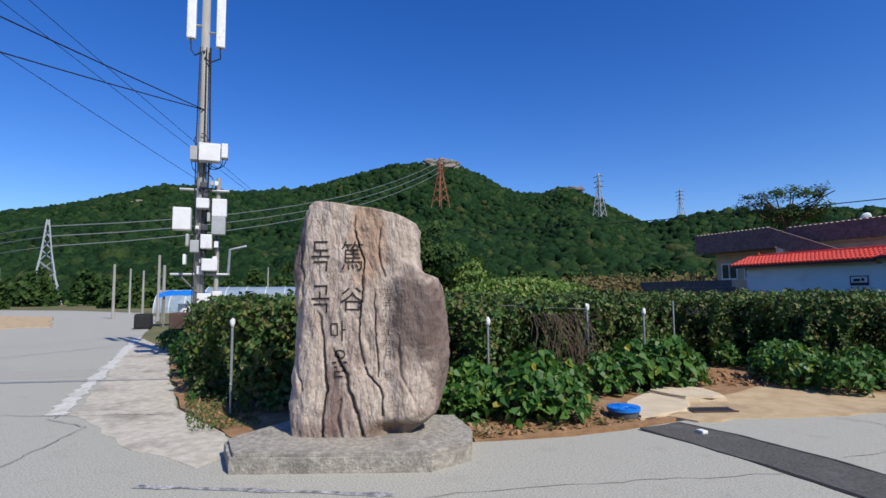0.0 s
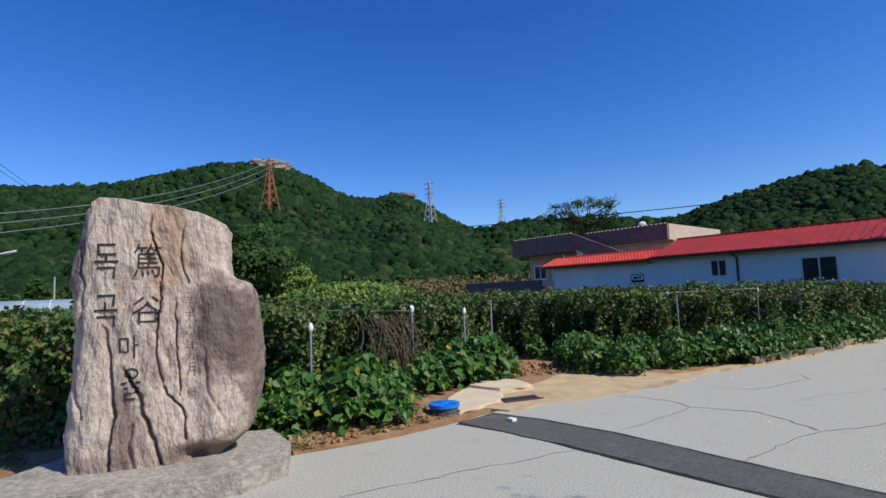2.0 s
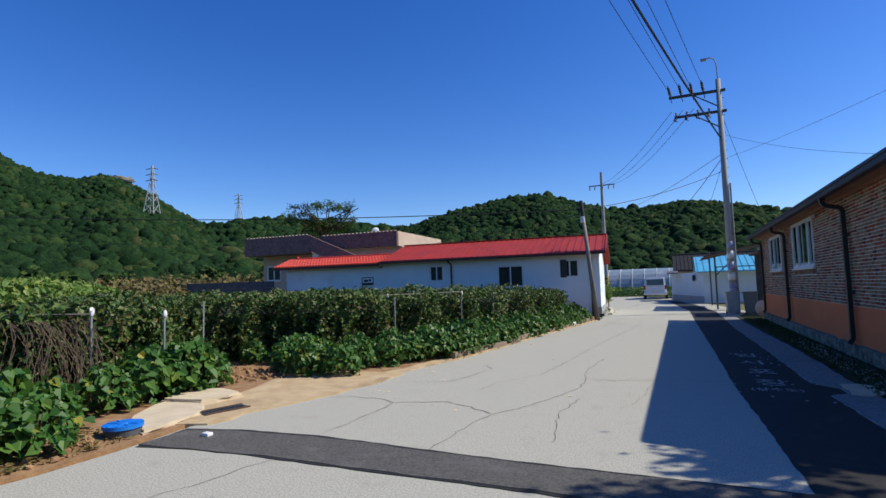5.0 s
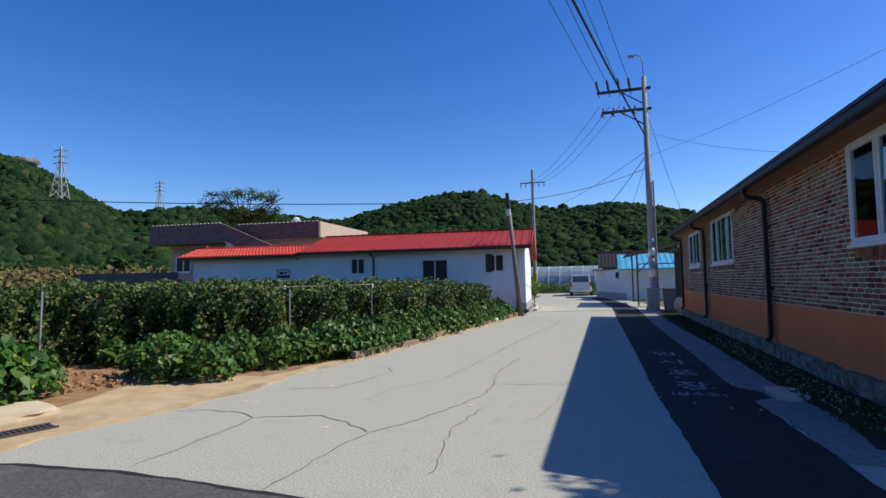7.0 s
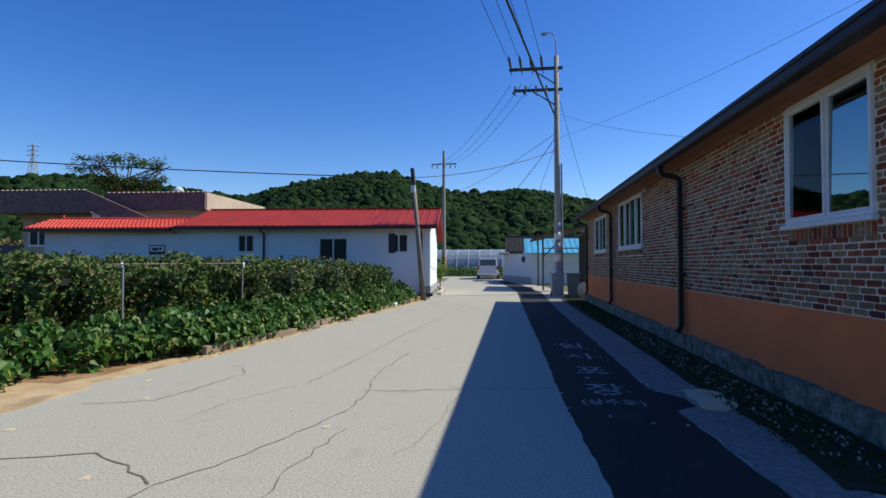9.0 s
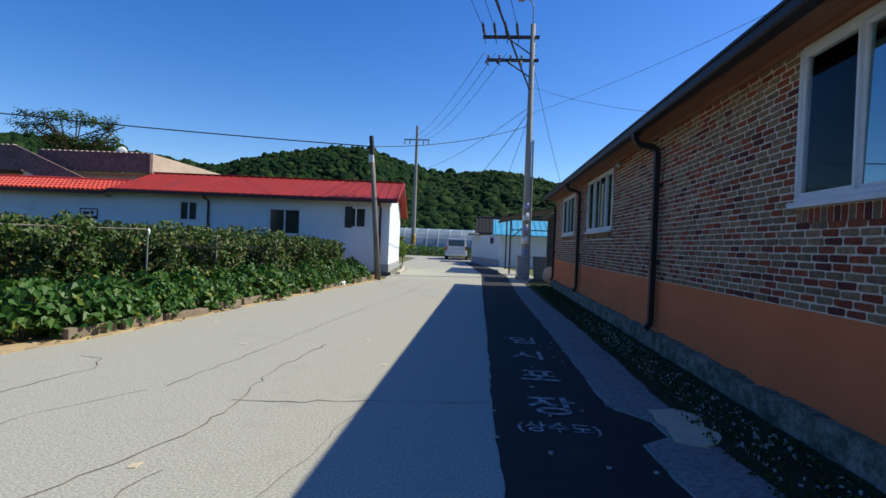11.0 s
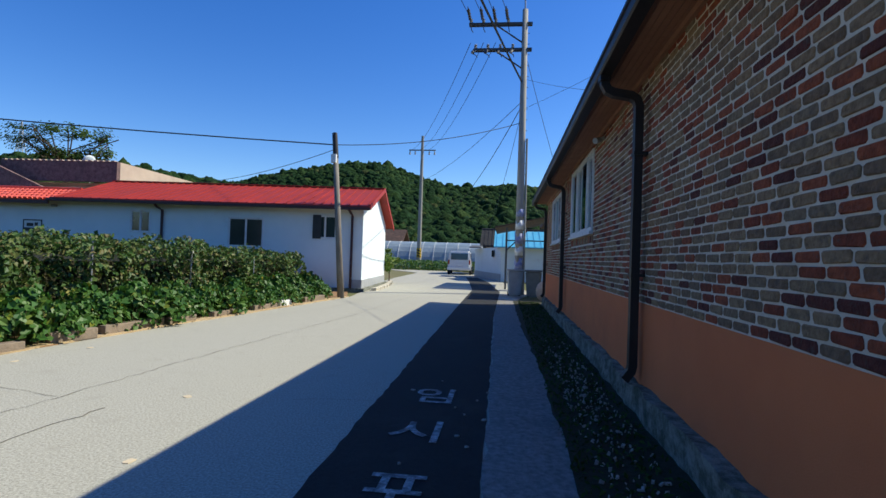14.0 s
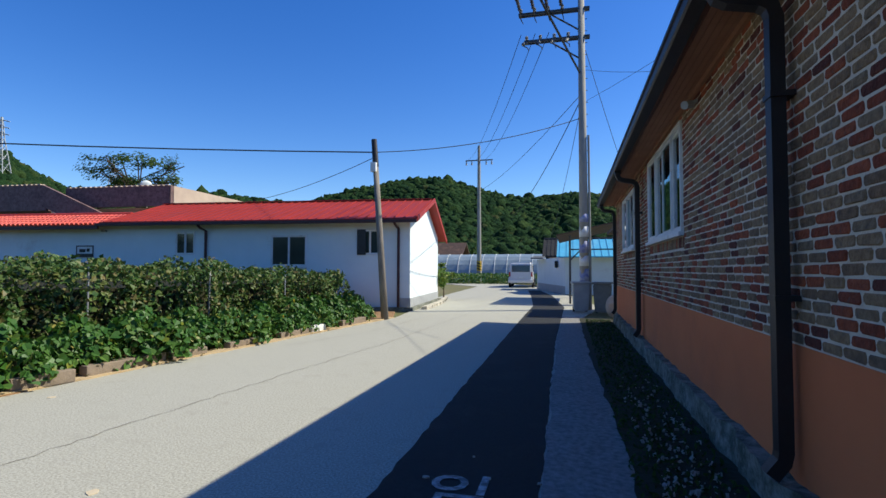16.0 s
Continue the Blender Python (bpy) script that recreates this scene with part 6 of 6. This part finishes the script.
for q in ((0, 1, 2), (3, 5, 4), (0, 3, 4, 1), (1, 4, 5, 2), (2, 5, 3, 0)):
    bm.faces.new([vs[i] for i in q])
part("gable", bm, M["white_wall"], bh2)
part("low_roof", slope(bmesh.new(), -2.3, -1.5, 5.5, 2.1, 9, 2.3, .08), M["block"], bh2)
part("small_window", B(-.62, -.5, 1.6, 2.2, 1.5, 1.9), M["black_frame"], bh2)
gs = thing("grey_shed", "dark grey roofed village house far down the road", "house", (0.45, 53.5, -.03))
part("wall", B(0, 7, 0, 5, 0, 2.45), M["tan_wall"], gs)
part("roof", slope(slope(bmesh.new(), -.5, 7.4, -.7, 2.4, 2.5, 3.9, .14), -.5, 7.4, 5.7, 2.4, 2.5, 3.9, .14), M["dark_tile"], gs, "dark grey tiled roof")
part("roof_ridge", cyl(bmesh.new(), (-.5, 2.5, 4.05), (7.4, 2.5, 4.05), .12, .12, 8), M["dark_tile"], gs)
bm = bmesh.new()
for i in range(24):
    slope(bm, -.5 + i * .33, -.42 + i * .33, -.7, 2.54, 2.5, 4.04, .05)
part("roof_tile", bm, M["dark_tile"], gs)
cp = thing("metal_canopy", "rusty sheet-metal canopy on thin posts", "canopy", (1.7, 31.6, 0))
can = B(-.1, 3.2, -.3, 5.5, 2.75, 2.8)
for v in can.verts:
    v.co.z += v.co.x * .22
part("canopy_roof", can, M["rust"], cp, "rusty brown sheet roof")
for x in (.42, 3.0):
    for y in (.2, 5.2):
        part("post", tube(bmesh.new(), [(x, y, 0), (x, y, 2.75 + y * .1)], .045, 8), M["dark_steel"], cp)
part("beam", tube(bmesh.new(), [(.42, .2, 2.2), (3.0, .2, 2.2)], .03, 6), M["dark_steel"], cp)
part("beam", tube(bmesh.new(), [(.42, .2, 1.75), (1.4, .2, 2.72)], .03, 6), M["dark_steel"], cp)
part("panel", B(2.4, 2.46, -.4, .3, 1.9, 3.1), M["box_grey"], cp)
st = thing("side_shed", "dark cluttered lean-to shed beside the brick house", "shed", (3.3, 26.2, 0))
part("wall", B(.3, 3, 2.6, 2.8, 0, 2.6), M["block"], st)
part("roof", B(0.1, 3.2, -.2, 3, 2.6, 2.7), M["rust"], st)
gh = thing("vinyl_greenhouse", "long pale blue vinyl greenhouse at the road bend", "greenhouse", (-13.2, 71.0, -.03))
bm = bmesh.new()
prev = None
for i in range(15):
    a = math.pi * i / 14
    now = [bm.verts.new((x, -2.6 * math.cos(a), 3.2 * math.sin(a))) for x in (0, 17)]
    if prev:
        bm.faces.new((prev[0], prev[1], now[1], now[0]))
    prev = now
for x in (0, 17):
    bm.faces.new([bm.verts.new((x, -2.58 * math.cos(math.pi * i / 14), 3.18 * math.sin(math.pi * i / 14))) for i in range(15)])
part("vinyl_cover", bm, M["vinyl"], gh)
for k in range(13):
    part("hoop", tube(bmesh.new(), [(k * 1.4, -2.64 * math.cos(math.pi * i / 10), 3.23 * math.sin(math.pi * i / 10)) for i in range(11)], .03, 5), M["box_white"], gh)
for x, y, turn in ((-44, -2.6, 85), (-62, -8.3, 82), (-74, 10, 80)):
    g = copy_thing(gh, pose(x, y, -.03, 0, 0, turn))
    g.scale = (1, 1.1, .72)
n = 6000
gx, gy = rng.uniform(-14, 1, n), rng.uniform(60, 64, n)
tagged(new("weeds", leaf_mesh("weeds", np.stack([gx, gy, rng.uniform(0, 1.0, n)], 1), np.tile([[0., -.4, .6]], (n, 1)), rng.uniform(.1, .3, n), M["bean"], 41, .6)), "green weeds before the greenhouse", "weeds", kind="stuff")
ch = thing("concrete_house", "flat-roofed house with maroon tiled parapet and outside stair", "house", (-16.4, 31.0, 0), 3)
part("wall", B(-11.3, 0, .6, 9, 0, 4.3), M["tan_wall"], ch)
part("roof_slab", B(-11.8, .1, .6, 9, 4.25, 4.4), M["tan_wall"], ch)
part("parapet_front", B(-5.9, 0, 0, .2, 4.4, 5.38), M["parapet"], ch)
part("parapet_side", B(-.18, 0.02, .2, 8, 4.4, 5.38), M["tan_wall"], ch)
part("parapet_balcony", B(-11.8, -6.4, -.8, -.6, 4.35, 5.45), M["parapet"], ch)
part("balcony_slab", B(-11.8, -6.2, -.8, .6, 4.2, 4.35), M["parapet"], ch)
bm = bmesh.new()
vs = [bm.verts.new((x, y, z)) for y in (-.8, -.62) for x, z in ((-6.4, 5.45), (-6.4, 4.4), (-2.6, 2.8), (-2.3, 3.7))]
for q in ((0, 1, 2, 3), (7, 6, 5, 4), (0, 3, 7, 4), (1, 5, 6, 2), (0, 4, 5, 1), (2, 6, 7, 3)):
    bm.faces.new([vs[i] for i in q])
part("stair_parapet", bm, M["parapet"], ch)
for i in range(39):
    o = part("coping_tile", B(0, .16, -.13, .13, 0, .05), M["tan_wall"], ch) if i == 0 else new("coping_tile", tile_me)
    tile_me, o.parent = o.data, ch
    o.location = (-11.7 + i * .28, -.7, 5.45) if i < 19 else (-5.8 + (i - 19) * .29, .1, 5.38)
part("porch_post", B(-6.3, -6.0, -.4, -.1, 0, 4.2), M["white_wall"], ch)
for x in (-10.9, -9.2):
    window(ch, x, x + 1.2, 2.4, 3.5).location.y = .55
dish = thing("satellite_dish", "white satellite dish on the roof parapet", "dish", (-18.4, 31.6, 5.3))
bm = bmesh.new()
bmesh.ops.create_icosphere(bm, subdivisions=3, radius=.29, matrix=Matrix.Translation((0, 0, .22)) @ Euler((.5, 0, 1.1)).to_matrix().to_4x4() @ Matrix.Diagonal((1, .35, 1, 1)))
part("reflector", bm, M["white_wall"], dish, smooth=True)
part("mast", cyl(bmesh.new(), (0, .1, -.9), (0, .1, .3), .03, .03, 8), M["steel"], dish)
bwall = thing("block_wall", "low grey concrete block garden wall", "wall", (-20.6, 24.3, 0), 12)
for r in range(6):
    for i in range(14):
        o = part("block", B(-.39, 0, 0, .18, 0, .36), M["block"], bwall) if r == i == 0 else new("block", blk_me)
        blk_me = o.data
        o.parent = bwall
        o.location = (-i * .4 - (r % 2) * .2, 0, r * .37)
bs = thing("far_brown_house", "brown-roofed house behind the greenhouse", "house", (-14, 74, 0))
part("wall", B(-3, 3, -2, 2, 0, 3), M["tan_wall"], bs)
part("roof", slope(slope(bmesh.new(), -3.6, 3.6, -2.8, 2.8, 0, 4.6, .15), -3.6, 3.6, 2.8, 2.8, 0, 4.6, .15), M["rust"], bs)
for az, r, h in ((-101.5, 45, 5), (-97.8, 40, 5.5), (-97.3, 36, 4.4), (-100.3, 60, 5.5), (-99.2, 55, 5), (-109.8, 55, 5), (-88, 70, 6.5)):
    p = thing("far_pole", "plain grey farm power pole in the distance", "pole", (*polar(az, 0, r)[:2], -.03), 0, "far poles")
    part("shaft", cyl(bmesh.new(), (0, 0, 0), (.1, 0, h * .8), .11, .08, 8), M["pole"], p)
shelter = thing("tarp_shelter", "small farm shelter roofed with a crumpled blue tarpaulin", "shelter", (-32.4, -3.1, -.03), 8)
for x in (-.9, .9):
    for y in (-1.0, 1.0):
        part("post", cyl(bmesh.new(), (x, y, 0), (x, y, 1.75), .05, .05, 8), M["old_wood"], shelter)
bm = bmesh.new()
bmesh.ops.create_grid(bm, x_segments=14, y_segments=16, size=1.0)
for v in bm.verts:
    v.co = Vector((v.co.x * 1.1, v.co.y * 1.25, 1.92 - .22 * v.co.x * v.co.x - .12 * v.co.y ** 4 + .06 * noise.noise(v.co * 4)))
bmesh.ops.solidify(bm, geom=bm.faces[:], thickness=.03)
part("tarpaulin", bm, M["blue_plastic"], shelter, "crumpled blue tarpaulin")
part("water_tank", cyl(bmesh.new(), (0, .2, 0), (0, .2, 1.2), .5, .5, 20), M["box_white"], shelter, "white plastic tank")
tagged(part("black_sack", B(-29.9, -29.1, -4.95, -4.2, 0, .75, .13), M["tyre"]), "large black bulk sack beside the road", "sack")
tagged(part("brown_crate", B(-27.0, -25.9, -3.0, -2.1, 0, .85, .05), M["rust"]), "brown crate with rusty scrap beside the road", "crate")
tagged(part("straw_patch", poly(bmesh.new(), ragged([(-34, -9.8), (-31, -14), (-60, -24), (-52, -15)], .6, .2, 61), -.05, .03), M["sand"]), "dry straw-coloured ground beside the road", "soil", kind="structure")

# ---------------------------------------------------------------- bricks
brick_rnd = random.Random(5)


def brick_data(L, h=.050):
    """One brick face with rounded, uneven corners."""
    bm = bmesh.new()
    c = .010
    plan = [(-L / 2 + c, -h / 2), (L / 2 - c, -h / 2), (L / 2, -h / 2 + c), (L / 2, h / 2 - c), (L / 2 - c, h / 2), (-L / 2 + c, h / 2), (-L / 2, h / 2 - c), (-L / 2, -h / 2 + c)]
    plan = [(x + brick_rnd.uniform(-.003, .003), z + brick_rnd.uniform(-.003, .003)) for x, z in plan]
    r = [[bm.verts.new((x * k, y + (brick_rnd.uniform(-.002, .002) if y < .003 else 0), z * kz)) for x, z in plan] for y, k, kz in ((.014, 1, 1), (.004, 1, 1), (0, 1 - .012 / L, .8))]
    for a, b in zip(r, r[1:]):
        for i in range(8):
            bm.faces.new((a[i], a[(i + 1) % 8], b[(i + 1) % 8], b[i]))
    bm.faces.new(r[2])
    return finish("brick", bm, M["brick"])


PITCH, LEN = .0612, .200
cache, rest_v, rest_f, rnd, count = {}, [], [], random.Random(77), 0
for row in range(34):
    z = 1.0 + row * PITCH
    x = -Y1 + .005 - (row % 2) * LEN / 2 - (row % 3) * .03
    while x < -Y0:
        a, b = max(x, -Y1), min(x + LEN - .015, -Y0)
        x += LEN
        for h in HOLES:
            if z + .03 > h[2] - (.14 if z < 2.0 else .0) and z - .03 < h[3]:
                if a < h[0] < b:
                    b = h[0] - .004
                elif a < h[1] < b:
                    a = h[1] + .005
                elif a >= h[0] and b <= h[1]:
                    b = a
        if b - a < .03:
            continue
        cx, dy = (a + b) / 2, rnd.uniform(-.003, .003)
        L = round(b - a, 2)
        key = (L, rnd.randrange(5))
        if key not in cache:
            cache[key] = brick_data(L)
        data = cache[key]
        if -13.1 < cx < -11.3 and count < 310:
            o = new("brick", data)
            o.parent = bw
            o.location = (cx, dy, z)
            count += 1
        else:
            k = len(rest_v)
            rest_v += [(v.co.x + cx, v.co.y + dy, v.co.z + z) for v in data.vertices]
            rest_f += [tuple(k + i for i in f.vertices) for f in data.polygons]
for h in HOLES:
    xx = h[0] + .035
    sol = brick_data(.062, .12)
    while xx < h[1]:
        k = len(rest_v)
        rest_v += [(v.co.x + xx, v.co.y, v.co.z + h[2] - .115) for v in sol.vertices]
        rest_f += [tuple(k + i for i in f.vertices) for f in sol.polygons]
        xx += .075
me = bpy.data.meshes.new("bricks")
me.from_pydata(rest_v, [], rest_f)
me.materials.append(M["brick_rest"])
o = tagged(new("bricks", me), kind="stuff")
o.parent = bw
